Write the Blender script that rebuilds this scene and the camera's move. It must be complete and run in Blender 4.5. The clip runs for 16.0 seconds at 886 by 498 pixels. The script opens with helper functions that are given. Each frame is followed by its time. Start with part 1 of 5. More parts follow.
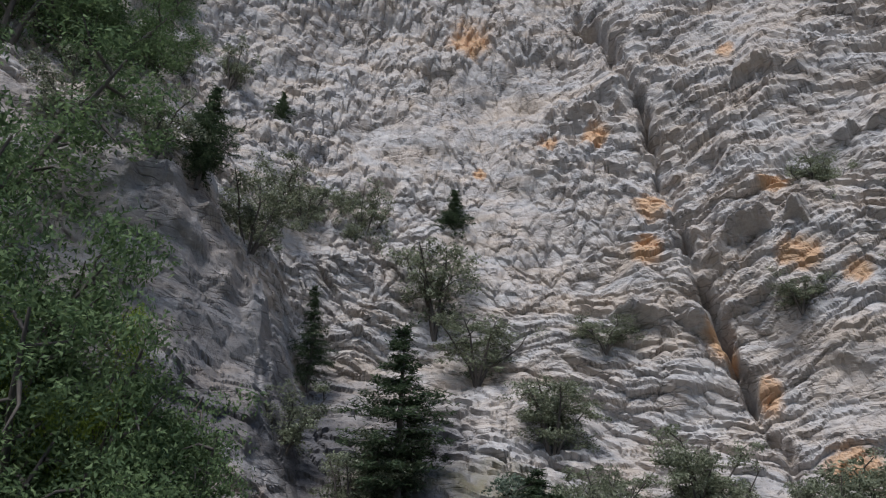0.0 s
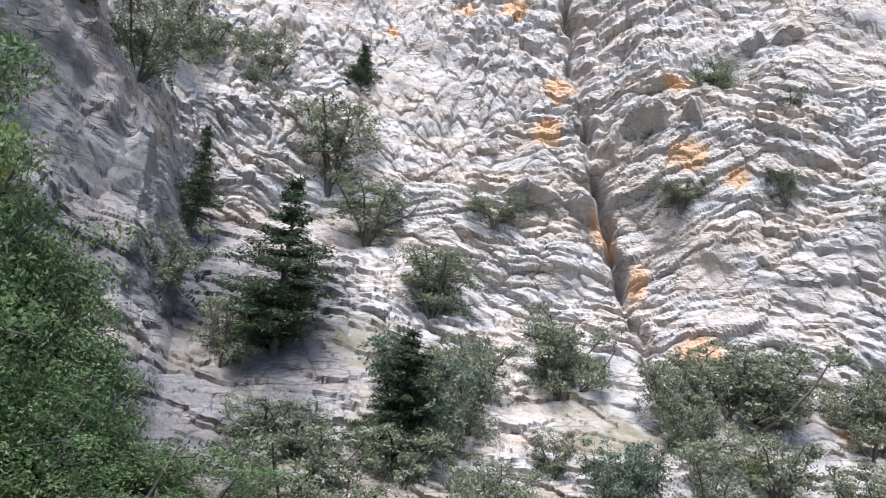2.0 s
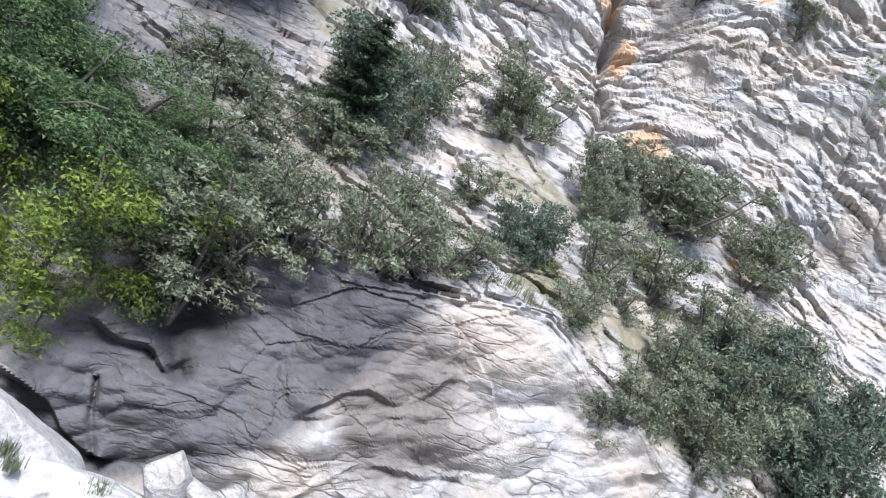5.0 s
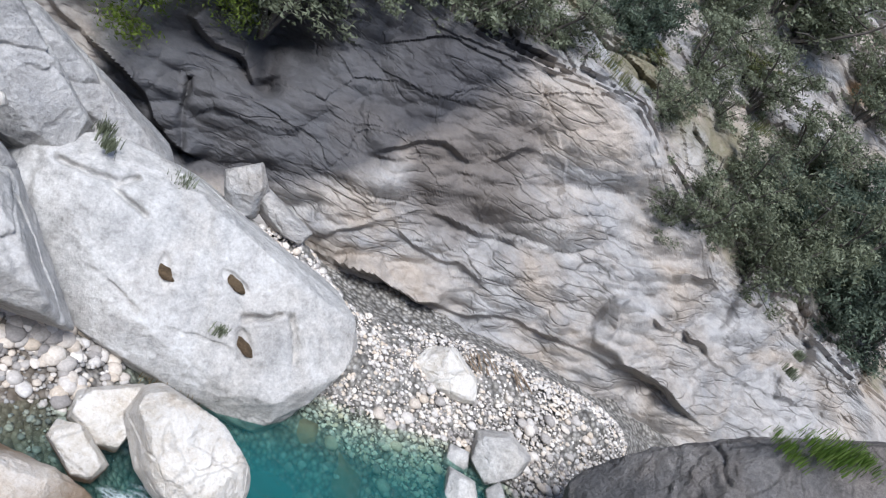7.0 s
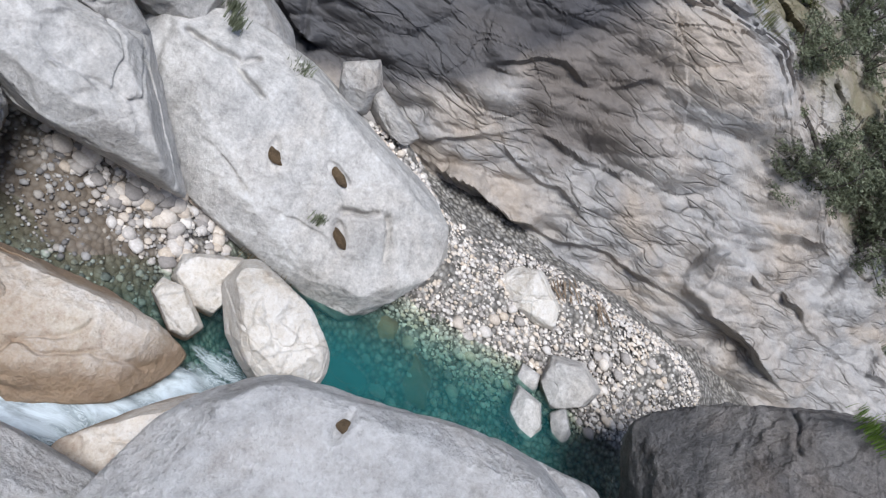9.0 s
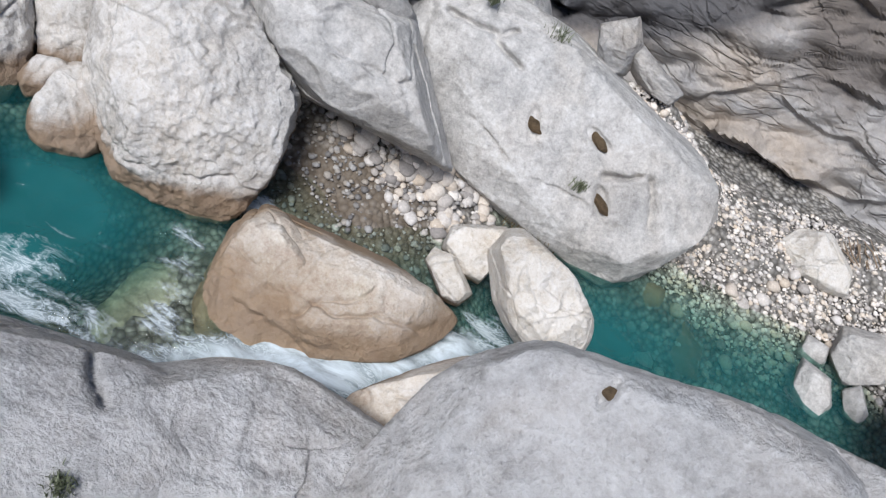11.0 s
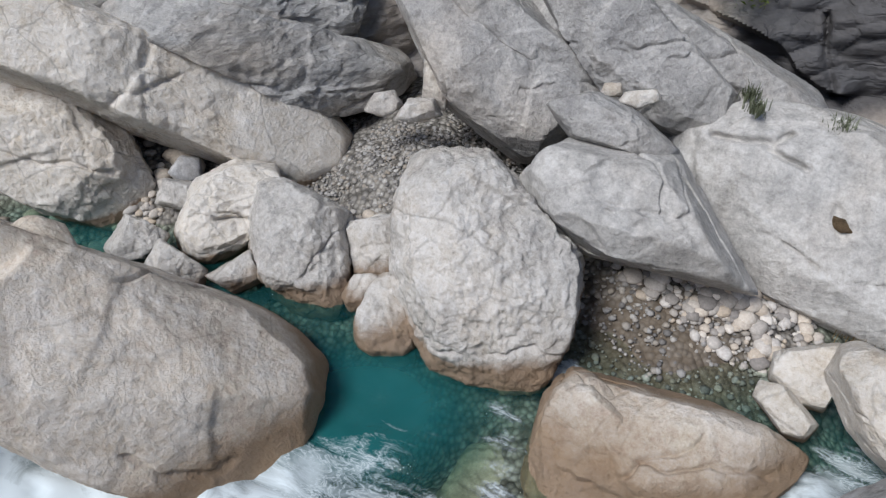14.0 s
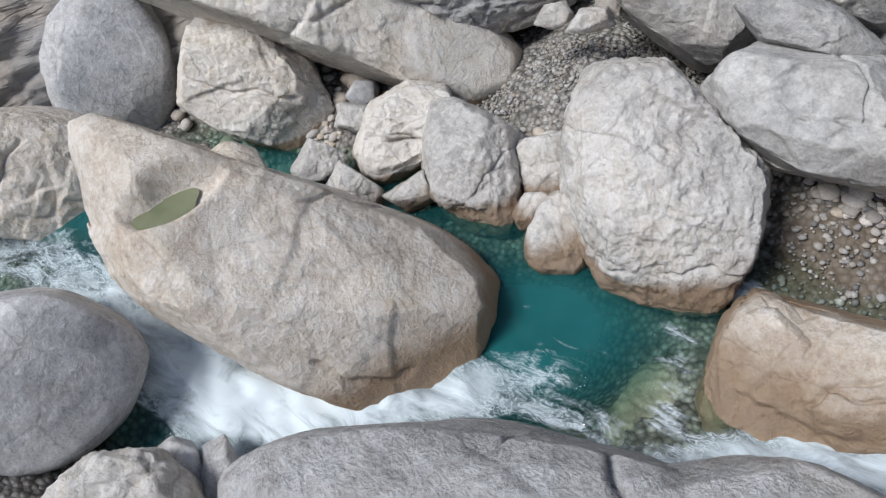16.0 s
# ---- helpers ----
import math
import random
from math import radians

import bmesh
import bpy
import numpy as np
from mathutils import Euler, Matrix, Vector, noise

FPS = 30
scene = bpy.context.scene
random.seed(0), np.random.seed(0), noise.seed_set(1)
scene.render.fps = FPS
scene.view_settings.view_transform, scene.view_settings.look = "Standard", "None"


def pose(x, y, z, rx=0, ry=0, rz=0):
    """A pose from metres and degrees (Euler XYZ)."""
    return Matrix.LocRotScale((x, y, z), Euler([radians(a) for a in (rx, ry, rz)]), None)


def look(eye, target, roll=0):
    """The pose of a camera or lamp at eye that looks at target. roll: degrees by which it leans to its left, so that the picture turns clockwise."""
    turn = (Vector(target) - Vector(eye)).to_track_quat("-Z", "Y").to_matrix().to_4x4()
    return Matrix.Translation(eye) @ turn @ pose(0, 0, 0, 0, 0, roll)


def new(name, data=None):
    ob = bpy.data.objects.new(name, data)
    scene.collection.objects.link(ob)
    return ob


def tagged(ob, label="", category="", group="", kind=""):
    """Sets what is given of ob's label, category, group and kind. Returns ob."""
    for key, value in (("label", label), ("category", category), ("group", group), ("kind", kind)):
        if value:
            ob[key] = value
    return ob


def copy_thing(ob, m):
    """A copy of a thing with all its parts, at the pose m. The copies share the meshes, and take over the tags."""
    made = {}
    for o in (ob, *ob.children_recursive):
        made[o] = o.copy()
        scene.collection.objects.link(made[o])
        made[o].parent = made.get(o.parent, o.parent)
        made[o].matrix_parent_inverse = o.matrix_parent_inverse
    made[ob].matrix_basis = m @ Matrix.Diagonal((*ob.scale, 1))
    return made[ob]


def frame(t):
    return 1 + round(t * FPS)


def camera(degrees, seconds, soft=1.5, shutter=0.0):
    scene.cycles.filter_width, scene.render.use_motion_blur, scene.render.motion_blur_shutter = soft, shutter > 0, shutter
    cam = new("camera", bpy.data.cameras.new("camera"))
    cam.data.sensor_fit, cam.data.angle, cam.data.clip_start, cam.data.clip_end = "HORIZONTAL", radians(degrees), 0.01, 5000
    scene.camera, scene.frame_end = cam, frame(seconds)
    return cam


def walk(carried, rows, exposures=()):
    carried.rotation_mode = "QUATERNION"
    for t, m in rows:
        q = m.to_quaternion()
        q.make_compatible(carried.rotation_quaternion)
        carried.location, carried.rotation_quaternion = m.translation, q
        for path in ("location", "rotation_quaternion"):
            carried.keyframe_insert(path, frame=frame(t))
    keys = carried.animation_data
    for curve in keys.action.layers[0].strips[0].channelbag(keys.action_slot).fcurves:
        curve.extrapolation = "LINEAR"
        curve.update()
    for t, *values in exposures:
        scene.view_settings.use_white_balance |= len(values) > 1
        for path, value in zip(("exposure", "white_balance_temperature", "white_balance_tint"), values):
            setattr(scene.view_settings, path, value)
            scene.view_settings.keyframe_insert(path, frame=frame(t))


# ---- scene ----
cam = camera(60.8, 16.0, soft=1.25)
EYE = 8.0
# seconds, yaw, pitch and lean of a camera that turns on the spot
ROWS = [
    (0, -0.00, 24.00, -1.50),
    (0.5, -2.11, 21.28, -2.01),
    (1, -4.29, 18.73, -2.77),
    (1.5, -6.55, 16.33, -3.94),
    (2, -8.93, 14.18, -5.56),
    (2.5, -11.52, 12.31, -7.90),
    (3, -14.10, 10.62, -11.19),
    (3.2, -14.95, 9.73, -12.78),
    (5.3, -18.70, -8.70, -28.01),
    (5.5, -19.09, -10.67, -29.18),
    (6, -20.33, -15.55, -32.39),
    (6.5, -21.81, -20.17, -35.66),
    (7, -23.05, -24.04, -38.88),
    (7.5, -23.90, -27.11, -41.83),
    (8, -24.15, -29.47, -44.40),
    (8.2, -24.11, -30.26, -45.40),
    (10.3, -11.82, -42.71, -40.77),
    (10.5, -9.64, -44.58, -38.87),
    (11, -4.15, -48.44, -33.72),
    (11.5, 1.05, -50.43, -28.55),
    (12, 6.87, -51.00, -22.11),
    (12.5, 13.68, -49.93, -14.25),
    (13, 20.83, -44.88, -6.37),
    (13.5, 26.15, -40.68, -0.46),
    (14, 30.90, -42.59, 3.84),
    (14.5, 35.46, -44.45, 7.08),
    (15, 40.32, -46.09, 10.42),
    (15.5, 45.40, -46.74, 14.09),
    (16, 50.25, -46.26, 17.75),
]
walk(cam, [(t, pose(0, 0, EYE, 90 + pitch, 0, yaw) @ pose(0, 0, 0, 0, 0, -lean)) for t, yaw, pitch, lean in ROWS],
     [(0, -0.08, 6020, 13), (1, 0.57, 6020, 14), (2, 1.0, 5920, 14), (3, 1.22, 5900, 14), (5.3, 0.95, 5750, 11), (6, 0.65, 5750, 11), (7, 0.27, 5800, 11), (8.2, 0.1, 5880, 11),
      (10.3, 0.06, 6020, 11), (12, -0.08, 6080, 11), (13.3, -0.28, 6100, 11), (14.5, -0.24, 6100, 10), (16, -0.1, 6100, 10)])

# ---- overcast daylight in a gorge ----
world = bpy.data.worlds.new("sky")
scene.world = world
world.use_nodes = True
wn = world.node_tree.nodes
sky = wn.new("ShaderNodeTexSky")
sky.sky_type, sky.sun_disc = "NISHITA", False
sky.sun_elevation, sky.sun_rotation = radians(55), radians(201)
sky.air_density, sky.dust_density, sky.ozone_density = 1.0, 1.0, 1.0
world.node_tree.links.new(sky.outputs[0], wn["Background"].inputs[0])
wn["Background"].inputs[1].default_value = 0.115
sun = new("sun", bpy.data.lights.new("sun", "SUN"))
sun.data.energy, sun.data.angle, sun.data.color = 3.9, radians(20), (1.0, 0.965, 0.91)
sun.matrix_world = look((-9, -16, 38), (0, 8, 0))


# ---- noise on arrays of points ----
def hashed(i, j, k, seed):
    h = (i * 374761393 + j * 668265263 + k * 2147483647 + seed * 1274126177) & 0xFFFFFFFF
    h = ((h ^ (h >> 13)) * 1274126177) & 0xFFFFFFFF
    h = ((h ^ (h >> 16)) * 2246822519) & 0xFFFFFFFF
    return ((h ^ (h >> 15)) & 0xFFFFFF) / 16777216.0


def vnoise(p, seed=0):
    """Value noise, -1 to 1, at the rows of p."""
    f = np.floor(p)
    i = f.astype(np.int64)
    u = p - f
    u = u * u * u * (u * (u * 6 - 15) + 10)
    total = 0
    for a in (0, 1):
        for b in (0, 1):
            for c in (0, 1):
                w = (u[:, 0] if a else 1 - u[:, 0]) * (u[:, 1] if b else 1 - u[:, 1]) * (u[:, 2] if c else 1 - u[:, 2])
                total = total + w * hashed(i[:, 0] + a, i[:, 1] + b, i[:, 2] + c, seed)
    return total * 2 - 1


def fbm(p, octaves=4, seed=0, gain=0.5):
    total, amp = 0, 1.0
    for o in range(octaves):
        total = total + amp * vnoise(p * 2.03 ** o + 17.3 * o, seed + o)
        amp *= gain
    return total


def cells(p, seed=0):
    """Cellular noise: the nearest and second nearest distance, the nearest cell's random number, a height on its tilted facet, and the way from its middle."""
    f = np.floor(p).astype(np.int64)
    d1, d2, who, tilt, off = np.full(len(p), 9.0), np.full(len(p), 9.0), np.zeros(len(p)), np.zeros(len(p)), np.zeros((len(p), 3))
    for a in (-1, 0, 1):
        for b in (-1, 0, 1):
            for c in (-1, 0, 1):
                i, j, k = f[:, 0] + a, f[:, 1] + b, f[:, 2] + c
                r = [hashed(i, j, k, seed + n) for n in range(4)]
                q = p - np.stack([i + r[0], j + r[1], k + r[2]], 1)
                d = np.sqrt((q ** 2).sum(1))
                near = d < d1
                d2 = np.where(near, d1, np.minimum(d2, d))
                who = np.where(near, r[3], who)
                slope = q[:, 0] * (r[1] - 0.5) + q[:, 1] * (r[2] - 0.5) + q[:, 2] * (r[0] - 0.5)
                tilt = np.where(near, slope, tilt)
                off = np.where(near[:, None], q, off)
                d1 = np.where(near, d, d1)
    return d1, d2, who, tilt, off


def facets(p, seed=0, bulge=0.9):
    """Blocks with tilted faces that meet in creases, without steps."""
    f = np.floor(p).astype(np.int64)
    top = np.full(len(p), -9.0)
    for a in (-1, 0, 1):
        for b in (-1, 0, 1):
            for c in (-1, 0, 1):
                i, j, k = f[:, 0] + a, f[:, 1] + b, f[:, 2] + c
                r = [hashed(i, j, k, seed + n) for n in range(4)]
                q = p - np.stack([i + r[0], j + r[1], k + r[2]], 1)
                top = np.maximum(top, 1.2 * (q[:, 0] * (r[1] - 0.5) + q[:, 1] * (r[2] - 0.5) + q[:, 2] * (r[0] - 0.5)) - 0.4 * q[:, 2] + 0.3 * r[3] - bulge * (q ** 2).sum(1))
    return top


def smooth(a, b, x):
    s = np.clip((x - a) / (b - a), 0, 1)
    return s * s * (3 - 2 * s)


# ---- meshes ----
def mesh_of(name, verts, faces, material, shade=True):
    """A mesh from an array of points and an array of triangles or quads."""
    faces = np.asarray(faces, np.int32)
    me = bpy.data.meshes.new(name)
    n, k = faces.shape
    me.vertices.add(len(verts))
    me.vertices.foreach_set("co", np.asarray(verts, np.float32).ravel())
    me.loops.add(n * k)
    me.loops.foreach_set("vertex_index", faces.ravel())
    me.polygons.add(n)
    me.polygons.foreach_set("loop_start", np.arange(0, n * k, k, dtype=np.int32))
    me.polygons.foreach_set("use_smooth", np.full(n, shade))
    me.update(calc_edges=True)
    me.validate()
    if material:
        me.materials.append(material)
    return me


def grid_faces(rows, cols):
    i = np.arange((rows - 1) * cols).reshape(rows - 1, cols)[:, :-1].ravel()
    return np.stack([i, i + 1, i + cols + 1, i + cols], 1)


def attribute(me, name, values):
    a = me.attributes.new(name, "FLOAT", "POINT")
    a.data.foreach_set("value", np.asarray(values, np.float32))


# ---- materials ----
def material(name):
    m = bpy.data.materials.new(name)
    m.use_nodes = True
    t = m.node_tree
    return m, t, t.nodes["Principled BSDF"]


def node(t, kind, **sets):
    n = t.nodes.new("ShaderNode" + kind)
    for key, value in sets.items():
        if key in n.inputs:
            n.inputs[key].default_value = value
    return n


def ramp(t, fac, stops):
    n = t.nodes.new("ShaderNodeValToRGB")
    e = n.color_ramp.elements
    while len(e) < len(stops):
        e.new(0.5)
    for s, (pos, col) in zip(e, stops):
        s.position, s.color = pos, (*col, 1) if len(col) == 3 else col
    t.links.new(fac, n.inputs[0])
    return n.outputs[0]


def mix(t, fac, a, b, how="MIX"):
    n = t.nodes.new("ShaderNodeMix")
    n.data_type, n.blend_type = "RGBA", how
    for value, slot in ((fac, 0), (a, 6), (b, 7)):
        if isinstance(value, (int, float)):
            n.inputs[slot].default_value = value
        elif isinstance(value, tuple):
            n.inputs[slot].default_value = (*value, 1)
        else:
            t.links.new(value, n.inputs[slot])
    return n.outputs[2]


def math_node(t, how, a, b=None):
    n = t.nodes.new("ShaderNodeMath")
    n.operation = how
    for value, slot in ((a, 0), (b, 1)):
        if value is None:
            continue
        if isinstance(value, (int, float)):
            n.inputs[slot].default_value = value
        else:
            t.links.new(value, n.inputs[slot])
    return n.outputs[0]


def noise_tex(t, vec, scale, detail=4, rough=0.55, warp=0.0):
    n = t.nodes.new("ShaderNodeTexNoise")
    n.inputs["Scale"].default_value, n.inputs["Detail"].default_value = scale, detail
    n.inputs["Roughness"].default_value, n.inputs["Distortion"].default_value = rough, warp
    t.links.new(vec, n.inputs["Vector"])
    return n.outputs["Fac"]


def limestone(name, light, dark, warm, warmth=0.35, crack=0.5, crack_scale=1.6, grain=1.0, squash=(1, 1, 1), wet=False, streak=0.0, relief=0.5, stained=False):
    """Bare limestone: two greys, warm weathering, fine grain, hairline cracks; wet: a rusty band at the waterline."""
    m, t, p = material(name)
    pos = t.nodes.new("ShaderNodeNewGeometry").outputs["Position"]
    mp = t.nodes.new("ShaderNodeMapping")
    mp.inputs["Scale"].default_value = squash
    mp.inputs["Rotation"].default_value = (0.1, 0.25, 0.3)
    t.links.new(pos, mp.inputs["Vector"])
    vec = mp.outputs[0]
    broad = noise_tex(t, vec, 0.8, 8, 0.62, 0.5)
    fine = noise_tex(t, vec, 13 * grain, 8, 0.7)
    speck = noise_tex(t, vec, 42 * grain, 4, 0.7)
    col = mix(t, ramp(t, broad, [(0.36, (0, 0, 0)), (0.64, (1, 1, 1))]), dark, light)
    warm_f = ramp(t, noise_tex(t, vec, 0.55, 5, 0.6, 0.6), [(0.48 - 0.08 * stained, (0, 0, 0)), (0.72 - 0.08 * stained, (warmth,) * 3)])
    col = mix(t, warm_f, col, warm)
    blotch = noise_tex(t, vec, 3.1 * grain, 6, 0.65, 0.2)
    deep = 0.55 if stained else 1.0
    col = mix(t, 0.42 * deep, col, ramp(t, blotch, [(0.33, (0.24, 0.24, 0.24)), (0.5, (0.5, 0.5, 0.5)), (0.68, (0.7, 0.7, 0.7))]), "OVERLAY")
    col = mix(t, 0.42 * deep, col, ramp(t, fine, [(0.32, (0.2, 0.2, 0.2)), (0.48, (0.5, 0.5, 0.5)), (0.7, (0.82, 0.82, 0.82))]), "OVERLAY")
    col = mix(t, 0.26 * deep, col, ramp(t, speck, [(0.35, (0.25, 0.25, 0.25)), (0.65, (0.72, 0.72, 0.72))]), "OVERLAY")
    # small dark pits
    holes = ramp(t, noise_tex(t, vec, 20 * grain, 3, 0.6), [(0.3, (0.4, 0.39, 0.38)), (0.4, (1, 1, 1))])
    col = mix(t, 0.3 * deep, col, holes, "MULTIPLY")
    # cracks
    wob = t.nodes.new("ShaderNodeTexNoise")
    wob.inputs["Scale"].default_value, wob.inputs["Detail"].default_value = 1.7, 4
    t.links.new(vec, wob.inputs["Vector"])
    wv = t.nodes.new("ShaderNodeVectorMath")
    wv.operation = "MULTIPLY_ADD"
    wv.inputs[1].default_value = (0.35, 0.35, 0.35)
    t.links.new(wob.outputs["Color"], wv.inputs[0])
    t.links.new(vec, wv.inputs[2])
    vor = t.nodes.new("ShaderNodeTexVoronoi")
    vor.feature = "DISTANCE_TO_EDGE"
    vor.inputs["Scale"].default_value = crack_scale
    t.links.new(wv.outputs[0], vor.inputs["Vector"])
    line = ramp(t, vor.outputs["Distance"], [(0.0, (0, 0, 0)), (0.022, (1, 1, 1))])
    some = ramp(t, noise_tex(t, vec, 0.8, 3), [(0.36, (1, 1, 1)), (0.5, (0, 0, 0))])
    line = mix(t, 1.0, line, some, "LIGHTEN")
    col = mix(t, crack, col, mix(t, 1.0, col, mix(t, line, (0.22, 0.21, 0.2), (1, 1, 1)), "MULTIPLY"))
    if streak:
        st = t.nodes.new("ShaderNodeMapping")
        st.inputs["Scale"].default_value = (2.6, 2.6, 0.22)
        t.links.new(pos, st.inputs["Vector"])
        sf = ramp(t, noise_tex(t, st.outputs[0], 1.0, 5, 0.6), [(0.5, (0, 0, 0)), (0.72, (streak,) * 3)])
        col = mix(t, sf, col, (0.1, 0.1, 0.105))
    if wet:
        sep = t.nodes.new("ShaderNodeSeparateXYZ")
        t.links.new(pos, sep.inputs[0])
        lvl = math_node(t, "ADD", sep.outputs[2], math_node(t, "MULTIPLY", noise_tex(t, pos, 1.6, 6, 0.7), -0.5))
        band = ramp(t, lvl, [(0.1 * float(wet), (1, 1, 1)), (0.3 * float(wet), (0, 0, 0))])
        rust = mix(t, noise_tex(t, pos, 3.5, 5), (0.15, 0.085, 0.042), (0.34, 0.235, 0.14))
        col = mix(t, math_node(t, "MULTIPLY", band, 0.85), col, rust)
    if stained:
        bedding = t.nodes.new("ShaderNodeMapping")
        bedding.inputs["Scale"].default_value = (1.5, 1.5, 3.6)
        bedding.inputs["Rotation"].default_value = (0, 0.12, 0)
        t.links.new(wv.outputs[0], bedding.inputs["Vector"])
        split = t.nodes.new("ShaderNodeTexVoronoi")
        split.feature = "DISTANCE_TO_EDGE"
        split.inputs["Scale"].default_value = 0.8
        t.links.new(bedding.outputs[0], split.inputs["Vector"])
        gap = ramp(t, split.outputs["Distance"], [(0.0, (0, 0, 0)), (0.07, (1, 1, 1))])
        gap = mix(t, 1.0, gap, ramp(t, noise_tex(t, pos, 0.9, 4), [(0.42, (0, 0, 0)), (0.56, (1, 1, 1))]), "LIGHTEN")
        rocky = t.nodes.new("ShaderNodeAttribute")
        rocky.attribute_name = "jointed"
        gap = mix(t, rocky.outputs["Fac"], (1, 1, 1), gap)
        col = mix(t, 0.6, col, mix(t, gap, (0.2, 0.18, 0.16), (1, 1, 1)), "MULTIPLY")
        line = gap
        at = t.nodes.new("ShaderNodeAttribute")
        at.attribute_name = "stain"
        ofac = ramp(t, math_node(t, "MULTIPLY", at.outputs["Fac"], math_node(t, "ADD", noise_tex(t, pos, 1.7, 5, 0.7), 0.25)), [(0.34, (0, 0, 0)), (0.6, (0.65, 0.65, 0.65))])
        col = mix(t, ofac, col, mix(t, noise_tex(t, pos, 2.2, 4), (0.5, 0.22, 0.06), (0.55, 0.36, 0.17)))
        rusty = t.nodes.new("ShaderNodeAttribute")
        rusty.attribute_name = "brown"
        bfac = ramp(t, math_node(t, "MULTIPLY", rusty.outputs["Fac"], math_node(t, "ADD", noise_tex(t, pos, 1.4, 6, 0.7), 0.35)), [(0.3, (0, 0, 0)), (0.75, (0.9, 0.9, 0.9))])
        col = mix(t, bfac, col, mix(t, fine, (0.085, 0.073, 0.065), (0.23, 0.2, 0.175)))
        # grey: dark rock and stains, plus shade painted under trees and overhang
        darkened = t.nodes.new("ShaderNodeAttribute")
        darkened.attribute_name = "grey"
        gfac = ramp(t, math_node(t, "MULTIPLY", darkened.outputs["Fac"], math_node(t, "ADD", noise_tex(t, pos, 0.9, 6, 0.7), 0.4)), [(0.25, (0, 0, 0)), (0.75, (0.85, 0.85, 0.85))])
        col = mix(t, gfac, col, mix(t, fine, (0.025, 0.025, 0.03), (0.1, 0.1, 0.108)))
        soil = t.nodes.new("ShaderNodeAttribute")
        soil.attribute_name = "soil"
        sfac = ramp(t, math_node(t, "MULTIPLY", soil.outputs["Fac"], math_node(t, "ADD", noise_tex(t, pos, 1.3, 6, 0.7), 0.3)), [(0.4, (0, 0, 0)), (0.62, (0.85, 0.85, 0.85))])
        earth = mix(t, noise_tex(t, pos, 6, 5), (0.2, 0.155, 0.1), (0.14, 0.15, 0.075))
        col = mix(t, sfac, col, earth)
    t.links.new(col, p.inputs["Base Color"])
    p.inputs["Roughness"].default_value = 0.82
    p.inputs["Specular IOR Level"].default_value = 0.3
    h = math_node(t, "ADD", math_node(t, "MULTIPLY", fine, 0.13 if relief > 1.2 else 0.1), math_node(t, "MULTIPLY", speck, 0.016))
    h = math_node(t, "ADD", h, math_node(t, "MULTIPLY", blotch, 0.15 if relief > 1.2 else 0.09))
    h = math_node(t, "ADD", h, math_node(t, "MULTIPLY", line, 0.12 if stained else 0.03 * crack))
    h = math_node(t, "ADD", h, math_node(t, "MULTIPLY", broad, 0.1))
    b = t.nodes.new("ShaderNodeBump")
    b.inputs["Strength"].default_value, b.inputs["Distance"].default_value = min(relief, 1.0), max(relief, 1.0)
    t.links.new(h, b.inputs["Height"])
    t.links.new(b.outputs[0], p.inputs["Normal"])
    return m


STONE = {
    "river": limestone("weathered_limestone", (0.68, 0.645, 0.6), (0.49, 0.47, 0.445), (0.56, 0.47, 0.37), 0.4, 0.35, 0.9, 1.0, wet=0.9, relief=0.65),
    "white": limestone("bleached_limestone", (0.8, 0.75, 0.68), (0.64, 0.595, 0.535), (0.55, 0.44, 0.32), 0.45, 0.35, 1.1, 1.0, wet=0.4, relief=0.65),
    "smooth": limestone("smooth_grey_limestone", (0.58, 0.57, 0.56), (0.44, 0.44, 0.45), (0.5, 0.44, 0.37), 0.35, 0.3, 1.0, 0.8, relief=0.5),
    "tan": limestone("beige_water_worn_limestone", (0.74, 0.675, 0.595), (0.6, 0.54, 0.475), (0.46, 0.36, 0.25), 0.45, 0.25, 0.9, 0.8, wet=2.0, relief=0.6),
    "bank": limestone("layered_grey_limestone", (0.54, 0.525, 0.505), (0.38, 0.375, 0.37), (0.46, 0.37, 0.27), 0.5, 0.3, 0.9, 1.0, (0.7, 0.7, 1.6), streak=0.3, relief=0.8),
    "pale": limestone("pale_polished_limestone", (0.53, 0.51, 0.485), (0.42, 0.41, 0.395), (0.46, 0.39, 0.31), 0.35, 0.15, 0.7, 0.6, relief=0.5),
    "near": limestone("blue_grey_bedrock", (0.67, 0.655, 0.645), (0.53, 0.525, 0.525), (0.47, 0.4, 0.33), 0.3, 0.2, 0.5, 0.7, streak=0.15, relief=1.0),
    "dark": limestone("dark_lichened_limestone", (0.3, 0.28, 0.265), (0.15, 0.145, 0.145), (0.2, 0.15, 0.11), 0.5, 0.4, 1.2, 1.2, relief=0.9),
    "ledge": limestone("submerged_limestone", (0.46, 0.42, 0.33), (0.3, 0.275, 0.2), (0.4, 0.31, 0.19), 0.5, 0.1, 1.5, 0.6, relief=0.4),
    "slab": limestone("grey_beige_limestone", (0.52, 0.5, 0.475), (0.39, 0.38, 0.37), (0.46, 0.38, 0.3), 0.4, 0.25, 0.7, 0.8, streak=0.2, relief=0.7),
    "brown": limestone("brown_stained_limestone", (0.3, 0.275, 0.25), (0.17, 0.155, 0.145), (0.26, 0.19, 0.13), 0.5, 0.5, 1.0, 1.0, (0.7, 0.7, 1.5), streak=0.5, relief=0.9),
    "gold": limestone("ochre_stone", (0.5, 0.4, 0.26), (0.42, 0.31, 0.18), (0.45, 0.3, 0.14), 0.5, 0.3, 2.0, relief=0.5),
}
